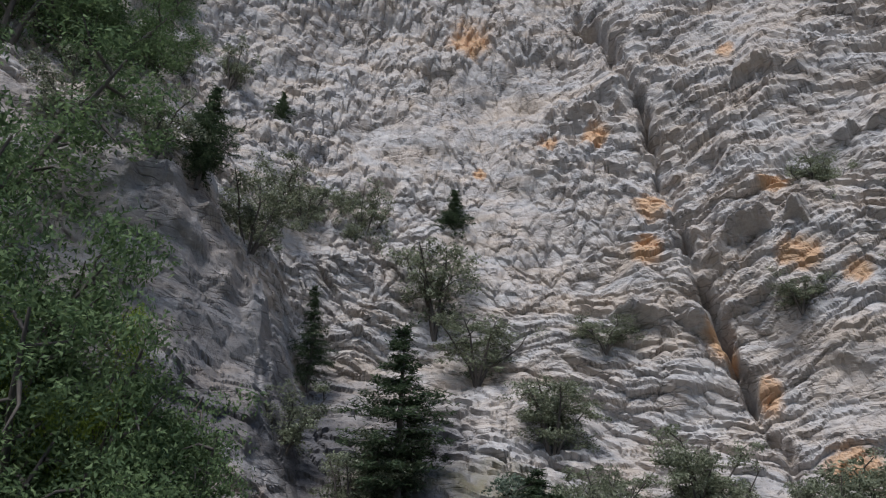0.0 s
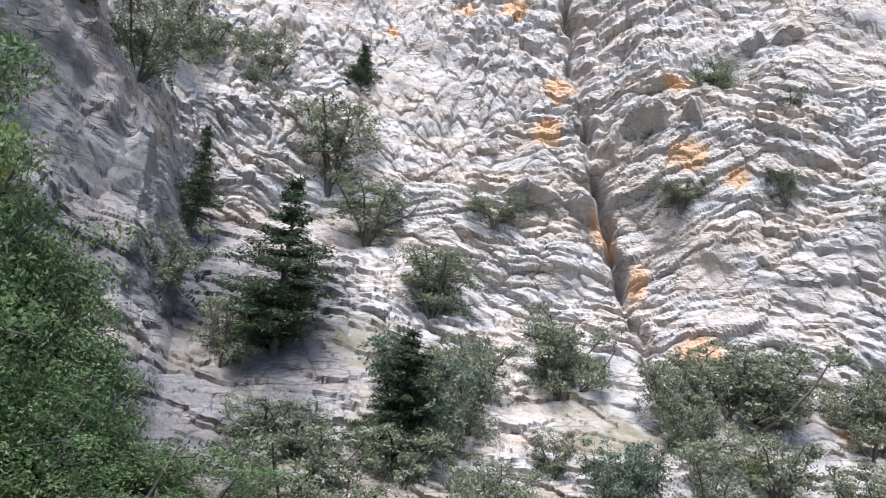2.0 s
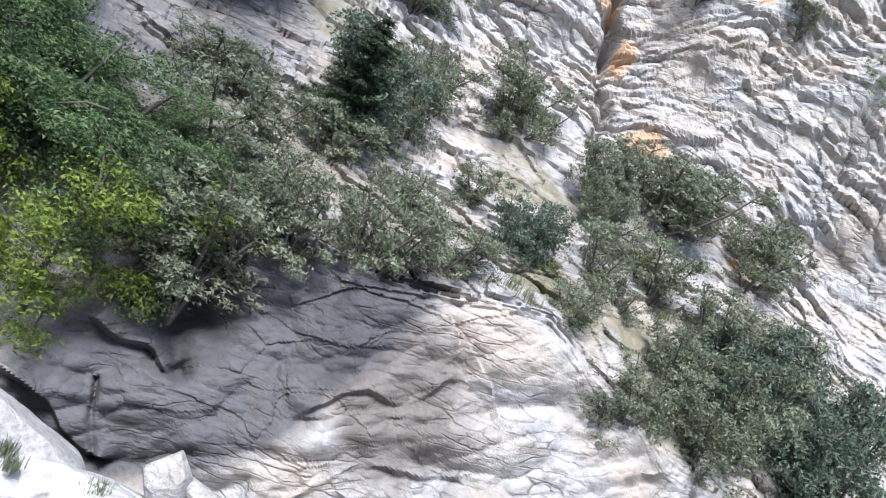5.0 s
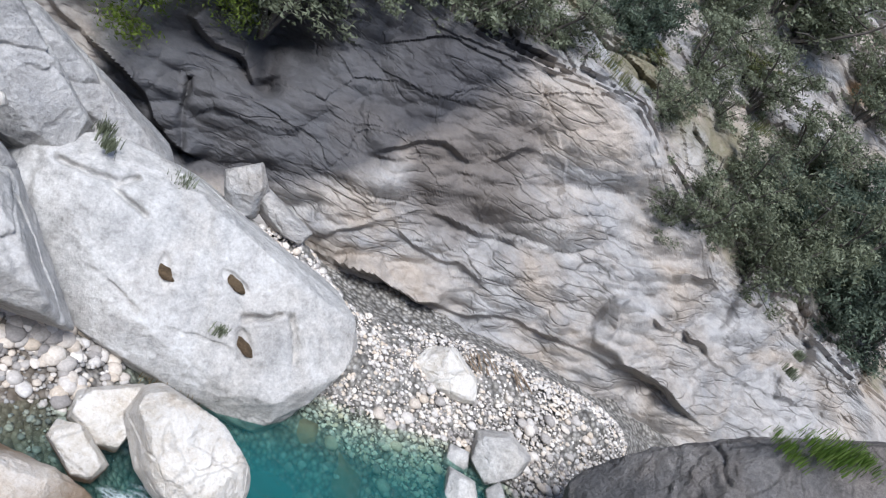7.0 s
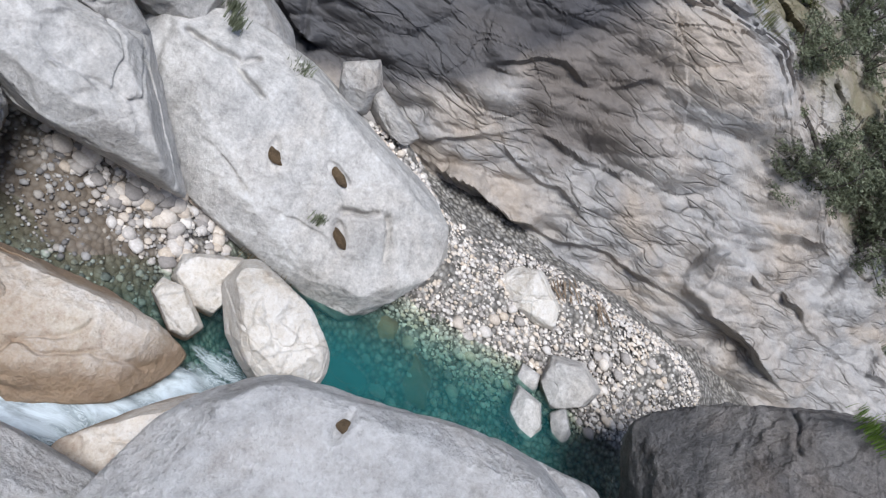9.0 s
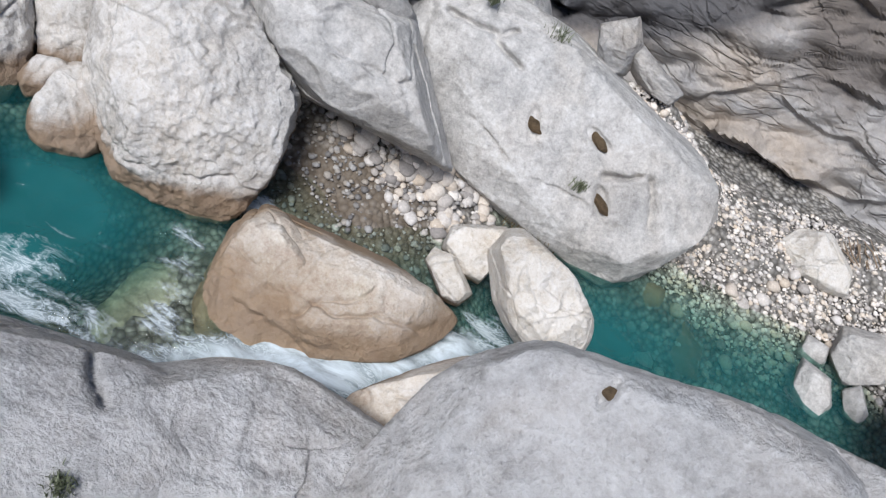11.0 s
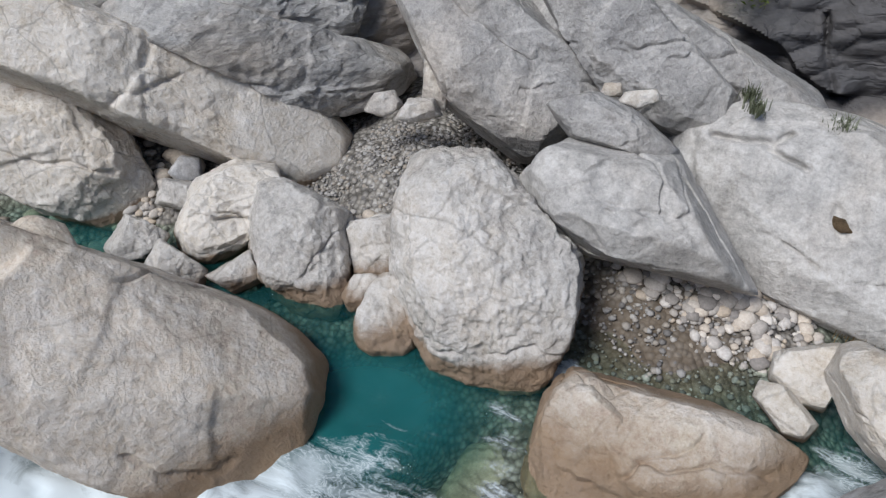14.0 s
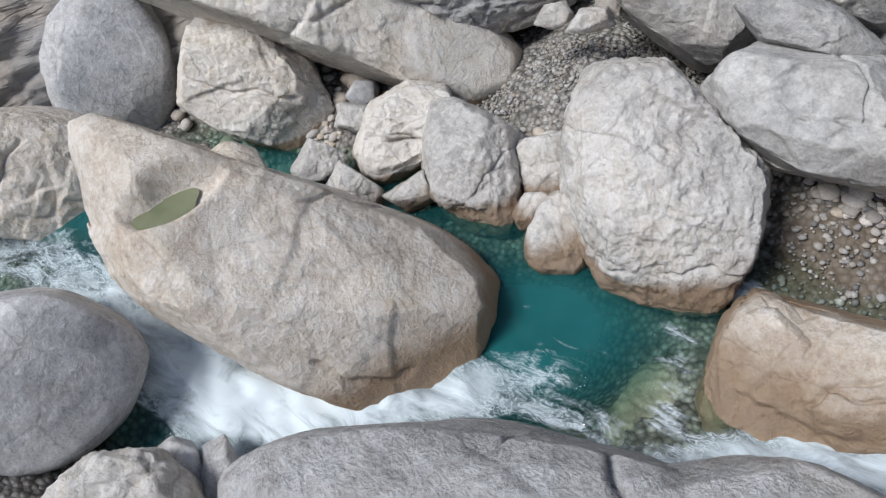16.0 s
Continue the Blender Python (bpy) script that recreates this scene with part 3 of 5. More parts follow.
def water_material():
    m, t, p = material("turquoise_water")
    t.nodes.remove(p)
    pos = t.nodes.new("ShaderNodeNewGeometry").outputs["Position"]
    depth = t.nodes.new("ShaderNodeAttribute")
    depth.attribute_name = "depth"
    foam = t.nodes.new("ShaderNodeAttribute")
    foam.attribute_name = "foam"
    clear = t.nodes.new("ShaderNodeBsdfTransparent")
    t.links.new(ramp(t, depth.outputs["Fac"], [(0.0, (0.93, 0.97, 0.93)), (0.3, (0.66, 0.86, 0.79)), (1.0, (0.14, 0.54, 0.52))]), clear.inputs[0])
    body = t.nodes.new("ShaderNodeBsdfDiffuse")
    t.links.new(mix(t, noise_tex(t, pos, 0.8, 4), (0.008, 0.09, 0.098), (0.032, 0.185, 0.188)), body.inputs[0])
    m1 = t.nodes.new("ShaderNodeMixShader")
    t.links.new(ramp(t, depth.outputs["Fac"], [(0.12, (0, 0, 0)), (0.8, (0.75, 0.75, 0.75))]), m1.inputs[0])
    t.links.new(clear.outputs[0], m1.inputs[1])
    t.links.new(body.outputs[0], m1.inputs[2])
    gloss = t.nodes.new("ShaderNodeBsdfGlossy")
    gloss.inputs["Roughness"].default_value = 0.06
    fres = t.nodes.new("ShaderNodeFresnel")
    fres.inputs[0].default_value = 1.33
    bump = t.nodes.new("ShaderNodeBump")
    bump.inputs["Strength"].default_value, bump.inputs["Distance"].default_value = 0.8, 0.08
    t.links.new(noise_tex(t, pos, 3.2, 5, 0.55, 1.2), bump.inputs["Height"])
    t.links.new(bump.outputs[0], gloss.inputs["Normal"])
    t.links.new(bump.outputs[0], fres.inputs["Normal"])
    m2 = t.nodes.new("ShaderNodeMixShader")
    t.links.new(fres.outputs[0], m2.inputs[0])
    t.links.new(m1.outputs[0], m2.inputs[1])
    t.links.new(gloss.outputs[0], m2.inputs[2])
    white = t.nodes.new("ShaderNodeBsdfDiffuse")
    white.inputs[0].default_value = (0.7, 0.78, 0.83, 1)
    mp = t.nodes.new("ShaderNodeMapping")
    mp.inputs["Rotation"].default_value = (0, 0, radians(-32))
    mp.inputs["Scale"].default_value = (0.55, 1.3, 1)
    t.links.new(pos, mp.inputs["Vector"])
    churn = noise_tex(t, mp.outputs[0], 2.2, 7, 0.62, 1.4)
    lace = noise_tex(t, mp.outputs[0], 5.5, 5, 0.6, 2.2)
    thread = math_node(t, "ABSOLUTE", math_node(t, "SUBTRACT", lace, 0.5))
    net = ramp(t, thread, [(0.0, (1, 1, 1)), (0.09, (0, 0, 0))])
    body_f = math_node(t, "ADD", foam.outputs["Fac"], math_node(t, "MULTIPLY", math_node(t, "SUBTRACT", churn, 0.52), 1.5))
    dense = ramp(t, body_f, [(0.35, (0, 0, 0)), (1.0, (0.92, 0.92, 0.92))])
    thin = math_node(t, "MULTIPLY", net, ramp(t, body_f, [(0.26, (0, 0, 0)), (0.55, (0.75, 0.75, 0.75))]))
    ff = math_node(t, "MAXIMUM", dense, thin)
    m3 = t.nodes.new("ShaderNodeMixShader")
    t.links.new(ff, m3.inputs[0])
    t.links.new(m2.outputs[0], m3.inputs[1])
    t.links.new(white.outputs[0], m3.inputs[2])
    t.links.new(m3.outputs[0], t.nodes["Material Output"].inputs[0])
    return m


# white water along the fall, the chute and the small spill: place, half width, strength
RAPIDS = [
    [(-14.0, 1.0, 0.7, 0.5), (-10.8, 1.25, 0.65, 0.55), (-9.65, 1.4, 0.75, 0.62), (-8.45, 1.4, 0.8, 0.75), (-7.4, 1.35, 0.9, 1.0), (-6.5, 1.4, 0.95, 1.15), (-5.6, 1.9, 0.8, 1.15), (-4.85, 2.5, 0.6, 1.0), (-4.1, 3.15, 0.6, 0.85), (-3.35, 3.8, 0.5, 0.45)],
    [(-1.5, 3.7, 0.3, 0.75), (-0.7, 4.25, 0.45, 0.9), (0.1, 4.55, 0.55, 0.95), (0.6, 4.9, 0.5, 0.9), (1.25, 5.66, 0.5, 0.85), (1.7, 6.25, 0.45, 0.5)],
    [(-1.88, 6.2, 0.16, 0.95), (-2.02, 5.92, 0.2, 0.8)],
    [(-3.4, 3.4, 0.4, 0.55), (-2.6, 3.5, 0.35, 0.5), (-1.9, 3.5, 0.3, 0.5), (-1.3, 3.75, 0.35, 0.75)],
    [(-2.4, 5.2, 0.25, 0.4), (-2.1, 4.5, 0.3, 0.45), (-1.9, 3.9, 0.3, 0.5)],
]


def build_water():
    nx, ny = 400, 220
    gx, gy = np.linspace(-16, 20, nx), np.linspace(-1, 15, ny)
    X, Y = np.meshgrid(gx, gy)
    X, Y = X.ravel(), Y.ravel()
    L = water_level(X, Y)
    p = np.stack([X, Y, L], 1)
    foam = np.zeros(len(X))
    for line in RAPIDS:
        for (x0, y0, w0, f0), (x1, y1, w1, f1) in zip(line[:-1], line[1:]):
            s = np.clip(((X - x0) * (x1 - x0) + (Y - y0) * (y1 - y0)) / ((x1 - x0) ** 2 + (y1 - y0) ** 2), 0, 1)
            far = np.hypot(X - x0 - s * (x1 - x0), Y - y0 - s * (y1 - y0)) / (w0 + s * (w1 - w0))
            foam = np.maximum(foam, (f0 + s * (f1 - f0)) * np.exp(-far ** 2 * 1.1))
    foam = np.clip(foam, 0, 1.15)
    p[:, 2] += 0.02 * fbm(p / 0.5, 3, 3) + 0.09 * foam * fbm(p / np.array([0.4, 0.25, 1.0]), 3, 4) + 0.1 * smooth(0.7, 1.1, foam)
    me = mesh_of("water", p, grid_faces(ny, nx), water_material())
    attribute(me, "depth", np.clip((L - bed(X, Y)) / 1.5 - 0.14 * blob(X, Y, -2.1, 4.1, 0.7, 1.1), 0, 1))
    attribute(me, "foam", foam)
    return tagged(new("water", me), "clear turquoise mountain river with white rapids", "river", kind="structure")


build_water()

# ---- rocks ----
SPHERES = {}


def ball(n):
    """Directions of a cube blown up to a ball, n quads along an edge, and its faces."""
    if n not in SPHERES:
        pts, faces, seen = [], [], {}
        g = np.tan(np.linspace(-math.pi / 4, math.pi / 4, n + 1))

        def at(q):
            key = tuple(np.round(q, 5))
            if key not in seen:
                seen[key] = len(pts)
                pts.append(q)
            return seen[key]

        for ax in range(3):
            for sgn in (-1, 1):
                ids = np.zeros((n + 1, n + 1), int)
                for i in range(n + 1):
                    for j in range(n + 1):
                        q = [0, 0, 0]
                        q[ax], q[(ax + 1) % 3], q[(ax + 2) % 3] = sgn, g[i], g[j]
                        ids[i, j] = at(tuple(q))
                a, b, c, d = ids[:-1, :-1].ravel(), ids[1:, :-1].ravel(), ids[1:, 1:].ravel(), ids[:-1, 1:].ravel()
                f = np.stack([a, b, c, d], 1)
                faces.append(f if sgn > 0 else f[:, ::-1])
        u = np.array(pts, float)
        SPHERES[n] = (u / np.linalg.norm(u, axis=1)[:, None], np.concatenate(faces))
    return SPHERES[n]


SOIL = limestone("brown_earth", (0.2, 0.14, 0.08), (0.11, 0.08, 0.05), (0.16, 0.1, 0.05), 0.5, 0.0, 2.0, 2.0, relief=1.0)


def puddle_material():
    m, t, p = material("green_puddle_water")
    pos = t.nodes.new("ShaderNodeNewGeometry").outputs["Position"]
    t.links.new(mix(t, noise_tex(t, pos, 2.5, 4), (0.1, 0.12, 0.06), (0.24, 0.25, 0.16)), p.inputs["Base Color"])
    p.inputs["Roughness"].default_value = 0.08
    return m


PUDDLE = puddle_material()


def fill_hollow(thing, at, radius, axis, what, turn=-0.6):
    """The earth or the water that lies in a hollow of a rock, as a thin lens."""
    n = 28
    a = np.arange(n) * 2 * math.pi / n
    edge = radius * (1 + (0.05 if what == "puddle" else 0.18) * np.sin(2 * a + at[0]) + 0.06 * np.sin(5 * a))
    long, wide = (0.74, 0.52) if what == "puddle" else (0.75, 0.42)
    ring = np.stack([edge * np.cos(a) * long, edge * np.sin(a) * wide, 0 * a], 1)
    rise = 0.0 if what == "puddle" else 0.12
    V = np.concatenate([ring * 1.0 + (0, 0, 0.0), ring * 0.6 + (0, 0, rise * radius), [[0, 0, 1.3 * rise * radius]], ring * 0.9 - (0, 0, 0.05), [[0, 0, -0.06]]])
    F = []
    for i in range(n):
        j = (i + 1) % n
        F += [(i, j, n + j), (i, n + j, n + i), (n + i, n + j, 2 * n), (2 * n + 1 + i, 3 * n + 1, 2 * n + 1 + j), (i, 2 * n + 1 + i, 2 * n + 1 + j), (i, 2 * n + 1 + j, j)]
    up = Vector((0, 0, 1)) if what == "puddle" else (-Vector(axis) + Vector((0, 0, 0.4))).normalized()
    m = Vector((0, 0, 1)).rotation_difference(up).to_matrix().to_4x4()
    part = new(what, mesh_of(what, V, np.array(F), PUDDLE if what == "puddle" else SOIL, what == "earth"))
    part.parent = thing
    part.matrix_basis = Matrix.Translation(Vector(at) - Vector(axis) * (0.06 if what == "puddle" else 0.03)) @ m @ Matrix.Rotation(turn, 4, "Z")
    return tagged(part, "shallow green puddle" if what == "puddle" else "brown earth in a hollow")


ROCKS = 0
# how each stone weathers: broad swells, grit, bedding steps, joints
WEAR = {"river": (0.05, 0.02, 0.0, 1), "white": (0.05, 0.014, 0.0, 1), "smooth": (0.045, 0.003, 0.0, 0), "tan": (0.06, 0.01, 0.0, 2), "bank": (0.06, 0.01, 0.02, 3),
        "pale": (0.045, 0.003, 0.015, 2), "near": (0.05, 0.006, 0.0, 2), "dark": (0.05, 0.02, 0.02, 2), "gold": (0.05, 0.01, 0.0, 0), "ledge": (0.09, 0.01, 0.0, 1), "slab": (0.045, 0.004, 0.02, 2), "brown": (0.06, 0.012, 0.03, 3)}


def rock(name, at, az, el, cuts, depth, sharp, rough, stone, label, pits=(), cracks=()):
    """A rock hewn by flat cuts (bearing round its facing axis, distance) and worn by noise. az, el: where its back faces.
    pits: x, z, radius, depth of hollows; cracks: x, z, bearing, half length of joints, all on its face."""
    global ROCKS
    ROCKS += 1
    rng = np.random.default_rng(ROCKS)
    wide = max(o for a, o in cuts)
    n = 84 if wide > 1.3 else 56 if wide > 0.7 else 28 if wide > 0.3 else 14
    u, faces = ball(n)
    ca, sa, ce, se = math.cos(radians(az)), math.sin(radians(az)), math.cos(radians(el)), math.sin(radians(el))
    X = np.array([ca, sa, 0])
    Y = np.array([-sa * ce, ca * ce, se])
    Z = np.cross(X, Y)
    half_x = 0.5 * (max(o * abs(math.cos(radians(a))) for a, o in cuts) + 0.3 * wide)
    half_z = 0.5 * (max(o * abs(math.sin(radians(a))) for a, o in cuts) + 0.3 * wide)
    u = u * np.array([half_x, depth * 0.8, half_z])
    u = u / np.linalg.norm(u, axis=1)[:, None]
    planes = [((math.cos(radians(a)), rng.uniform(-0.3, 0.0), math.sin(radians(a))), o) for a, o in cuts]
    planes.append(((0, 1, 0), depth))
    turn = np.linspace(0, 2 * math.pi, 72, endpoint=False)
    reach = np.min([np.where(np.cos(turn - radians(a)) > 0.05, o / np.maximum(np.cos(turn - radians(a)), 0.05), 9e9) for a, o in cuts], 0)
    facing = [(rng.uniform(-0.3, 0.3), -math.cos(radians(a)), math.sin(radians(a)), keep) for a, keep in ((52, 0.32), (-32, 0.45), (8, 0.93))]
    for i in range(6):
        w = rng.normal(size=3)
        facing.append((w[0], -abs(w[1]) - 0.35, w[2], rng.uniform(0.2, 0.5)))
    for x, y, z, keep in facing:
        w = np.array([x, y, z]) / math.sqrt(x * x + y * y + z * z)
        hold = np.max(reach * (np.cos(turn) * w[0] + np.sin(turn) * w[2]))
        planes.append((w, 0.92 * hold + depth * abs(w[1]) * keep if keep < 0.9 else 0.12 * hold + depth * 0.75))
    sharp = sharp * (1.6 if stone == "smooth" else 4.0)
    total = np.zeros(len(u))
    for w, o in planes:
        w = np.array(w) / np.linalg.norm(w)
        total += (np.maximum(0, u @ w) / max(o, 0.03)) ** sharp
    r = np.minimum(total ** (-1.0 / sharp), 2.2 * wide)
    p = u * (r * 1.02)[:, None]
    loose = name in ("boulder", "river_rock")
    low, grit, strata, joints = WEAR[stone]
    # broken faces, then ledges where a plate has come away
    whole = p.copy()
    for i in range(int((10 if stone == "smooth" else 44) * (1.0 if loose else 0.8))):
        w = rng.normal(size=3)
        bold = i < 16 and stone != "smooth"
        w[1] = -abs(w[1]) * (1.6 if bold else 1.0) - (0.6 if bold else 0.1)
        w /= np.linalg.norm(w)
        cut = ((rng.uniform(0.76, 0.94) if loose else rng.uniform(0.88, 0.98)) if bold else rng.uniform(0.95, 0.995)) * np.max(whole @ w)
        over = np.maximum(0, p @ w - cut)
        p = p - over[:, None] * w * (0.8 if stone == "smooth" else 0.98)
    s = max(0.2, min(wide, 1.3))
    off = rng.uniform(0, 50, 3)
    wob = np.stack([vnoise(p / (0.25 * s) + off, 111), vnoise(p / (0.25 * s) + off, 112), vnoise(p / (0.07 * s) + off, 113)], 1)
    for i in range(0 if stone == "smooth" or wide < 0.35 else 5):
        v = np.array([rng.normal() * 0.8, rng.normal() * 0.3, rng.normal() + 0.3])
        v /= np.linalg.norm(v)
        c = rng.uniform(-0.5, 0.6) * np.max(p @ v)
        g = np.array([v[2], 0, -v[0]])
        middle, span = rng.uniform(-0.6, 0.6) * wide, rng.uniform(0.25, 0.7) * wide
        side = p @ v - c + 0.05 * s * wob[:, 0] + 0.012 * s * wob[:, 2]
        patch = smooth(0.0, 0.06 * s, side) * smooth(0.9 * s, 0.1 * s, side) * smooth(span, 0.7 * span, np.abs(p @ g - middle) + 0.05 * s * wob[:, 1])
        p[:, 1] += rng.uniform(0.02, 0.05) * s * patch * (p[:, 1] < 0.3 * depth)
    w = p[:, :1] * X + p[:, 1:2] * Y + p[:, 2:] * Z
    k = rough / 0.05
    warp = np.stack([fbm(w / (0.6 * s), 3, 103), fbm(w / (0.6 * s), 3, 104), fbm(w / (0.6 * s), 3, 105)], 1)
    d = k * low * s * 0.45 * fbm(w / (0.8 * s) + off, 3, 101) + k * grit * 1.5 * fbm(w / 0.15 + off, 3, 102, 0.6)
    d += k * low * s * 0.35 * np.abs(vnoise(w / (0.4 * s) + off, 109))
    dip = w[:, 2] - 0.14 * w[:, 0]
    layer = dip / (0.42 * s) + 0.5 * warp[:, 0]
    d += k * strata * s * 1.2 * (layer - np.floor(layer) - 0.5)
    for i in range(joints):
        g = np.array([rng.normal() * 0.4, rng.normal() * 0.4, 1.0]) if i % 2 == 0 else np.array([rng.normal(), rng.normal(), 0.3])
        g /= np.linalg.norm(g)
        gap = w @ g - rng.uniform(-0.4, 0.4) * s + 0.12 * s * warp[:, i % 3]
        d -= 0.05 * s * np.exp(-(gap / (0.022 * s)) ** 2) * smooth(-0.25, 0.1, warp[:, (i + 1) % 3])
    front, sink = p[:, 1] < 0, np.zeros(len(p))
    for cx, cz, turn, half in cracks:
        c, q = math.cos(radians(turn)), math.sin(radians(turn))
        along, across = (p[:, 0] - cx) * c + (p[:, 2] - cz) * q, -(p[:, 0] - cx) * q + (p[:, 2] - cz) * c
        sink += 0.14 * s * np.exp(-((across + 0.07 * s * warp[:, 0]) / (0.03 * s)) ** 2) * smooth(half * 1.1, half * 0.8, np.abs(along)) * front
    for px, pz, pr, pd in pits:
        if pr < 0.4:
            a = radians(-38 + 30 * math.sin(9 * px))
            u, v = (p[:, 0] - px) * math.cos(a) + (p[:, 2] - pz) * math.sin(a), (p[:, 2] - pz) * math.cos(a) - (p[:, 0] - px) * math.sin(a)
            sink += pd * smooth(pr, 0.6 * pr, np.hypot(u / 1.6, v * 1.8) + 0.3 * pr * warp[:, 1]) * front
    w = w + sink[:, None] * Y + (w / np.linalg.norm(w, axis=1)[:, None]) * d[:, None]
    for px, pz, pr, pd in pits:
        if pr >= 0.4:
            far = np.hypot(p[:, 0] - px, (p[:, 2] - pz) * 1.9) / pr + 0.12 * warp[:, 0] + 9 * (p[:, 1] > 0)
            ring = w[(far > 0.75) & (far < 1.0), 2]
            level = ring.min() + 0.3 * (ring.mean() - ring.min())
            w[:, 2] = np.where(far < 2.0, np.maximum(w[:, 2], level + 0.04 - 0.7 * pr * np.maximum(0, far - 0.95)), w[:, 2])
            floor = np.minimum(w[:, 2], level - 0.1)
            w[:, 2] += (floor - w[:, 2]) * smooth(1.2, 0.75, far)
            pool = (w[far < 0.9, 0].mean(), w[far < 0.9, 1].mean(), level - 0.03)
    base = w[:, 2].min()
    w[:, 2] -= base
    me = mesh_of(name, w, faces, STONE[stone])
    ob = new(name, me)
    ob.location = (at[0], at[1], at[2] + base)
    for px, pz, pr, pd in pits:
        near = np.argmin(np.hypot(p[:, 0] - px, p[:, 2] - pz) + 99 * (p[:, 1] > 0))
        if pr < 0.4:
            fill_hollow(ob, w[near], pr, Y, "earth")
        else:
            fill_hollow(ob, (pool[0] - 0.12 * X[0], pool[1] - 0.12 * X[1], pool[2] - base - 0.03), pr, (0, 0, 0), "puddle", radians(az))
    groups = {"boulder": "boulders along the river", "rock_slab": "slabs leaning on the bank", "bank_rock": "bedrock of the near bank"}
    return tagged(ob, label, name.replace("_", " "), groups.get(name, ""))


rock("boulder", (-3.24, 6.48, 0.89), 27, -44, [(-176, 1.19), (-152, 1.25), (-107, 1.42), (-94, 1.53), (-29, 1.36), (-8, 1.24), (39, 1.13), (42, 1.12), (87, 1.6), (133, 1.58), (167, 1.36)], 1.42, 9, .06, "river", "large pale rough limestone boulder standing at the pool edge")
rock("boulder", (-5.94, 6.04, 0.62), 45, -41, [(-144, 0.72), (-115, 0.92), (-42, 0.84), (-24, 0.71), (-2, 0.7), (49, 0.75), (94, 0.97), (153, 0.77), (173, 0.68)], 0.69, 8, .05, "river", "upright knobbly grey boulder beside the pool")
rock("boulder", (-7.49, 6.15, 0.72), 51, -37, [(-131, 0.82), (-81, 0.6), (-43, 0.57), (-3, 0.86), (65, 0.69), (102, 0.57), (142, 0.57), (180, 0.73)], 0.58, 8, .05, "white", "white split boulder with a dark crack", cracks=[(0.09, -0.16, -23, 0.32)])
rock("boulder", (-10.60, 5.88, 1.05), 61, -30, [(-143, 1.0), (-129, 1.01), (-79, 1.46), (-61, 1.52), (6, 1.05), (13, 0.99), (33, 1.01), (68, 1.18), (125, 1.35), (149, 1.18)], 1.07, 10, .05, "white", "long white angular boulder lying on stones")
rock("boulder", (-13.69, 4.97, 1.38), 70, -24, [(-138, 1.43), (-112, 1.5), (-53, 1.44), (-22, 1.2), (9, 1.24), (71, 1.47), (124, 1.26), (160, 1.12)], 1.17, 7, .02, "smooth", "smooth blue-grey rounded boulder")
rock("river_slab", (-6.66, 3.24, 1.28), 64, -42, [(-148, 1.58), (-141, 1.64), (-128, 1.9), (-96, 2.5), (-54, 2.62), (-48, 2.66), (19, 1.55), (41, 0.91), (45, 0.85), (85, 2.4), (169, 2.28), (174, 2.2)], 1.5, 11, .04, "tan", "long beige water-worn slab with a puddle above the pool", pits=[(-0.97, 1.21, 0.56, 0.3)])
rock("river_slab", (-11.63, 1.93, 1.81), 81, -28, [(-136, 0.9), (-54, 1.76), (-17, 1.66), (43, 0.99), (61, 0.88), (142, 1.56)], 0.99, 10, .05, "tan", "pale eroded rock ledge above the cascade")
rock("boulder", (-7.86, 0.07, 1.57), 90, -39, [(-136, 1.03), (-107, 0.98), (-87, 1.01), (-60, 1.1), (-22, 1.23), (18, 1.01), (48, 1.05), (64, 1.13), (138, 0.82)], 0.94, 9, .04, "smooth", "dark grey rounded boulder beside the cascade")
rock("boulder", (-6.17, -0.23, 1.05), 92, -48, [(-144, 0.32), (-19, 0.67), (1, 0.57), (41, 0.45), (73, 0.54), (94, 0.63)], 0.53, 9, .05, "river", "pale grey rock at the foot of the bank")
rock("boulder", (-6.27, 0.38, 0.57), 86, -50, [(-159, 0.23), (-85, 0.32), (-22, 0.23), (28, 0.25), (88, 0.31), (160, 0.23)], 0.23, 8, .05, "smooth", "small wet grey rock below the cascade")
rock("boulder", (-5.81, 0.58, 0.45), 84, -52, [(-137, 0.31), (-47, 0.22), (-16, 0.23), (73, 0.34), (137, 0.19)], 0.27, 8, .05, "smooth", "small wet grey rock below the cascade")
rock("rock_slab", (-9.61, 6.90, 2.16), 54, -26, [(-130, 0.7), (-126, 0.91), (-80, 3.13), (-55, 3.8), (25, 1.99), (45, 1.0), (55, 0.76), (160, 2.83)], 1.38, 12, .06, "white", "thick wedge-shaped limestone slab with stained underside")
rock("rock_slab", (-8.25, 8.64, 1.96), 44, -27, [(-125, 0.61), (-93, 1.11), (-76, 1.44), (1, 2.17), (53, 0.85), (68, 0.58), (112, 1.95)], 1.05, 12, .08, "bank", "layered grey limestone slab")
rock("rock_slab", (-8.67, 9.70, 2.64), 42, -22, [(-141, 1.12), (-111, 1.0), (-90, 0.98), (-30, 1.4), (2, 1.32), (80, 0.87), (136, 1.19)], 0.72, 11, .09, "bank", "jagged dark grey rock above the slabs")
rock("rock_slab", (-12.01, 7.83, 3.12), 57, -19, [(-129, 0.47), (-123, 0.48), (-110, 0.94), (42, 0.68), (62, 0.52), (158, 2.07)], 1.19, 12, .08, "bank", "layered grey limestone slab")
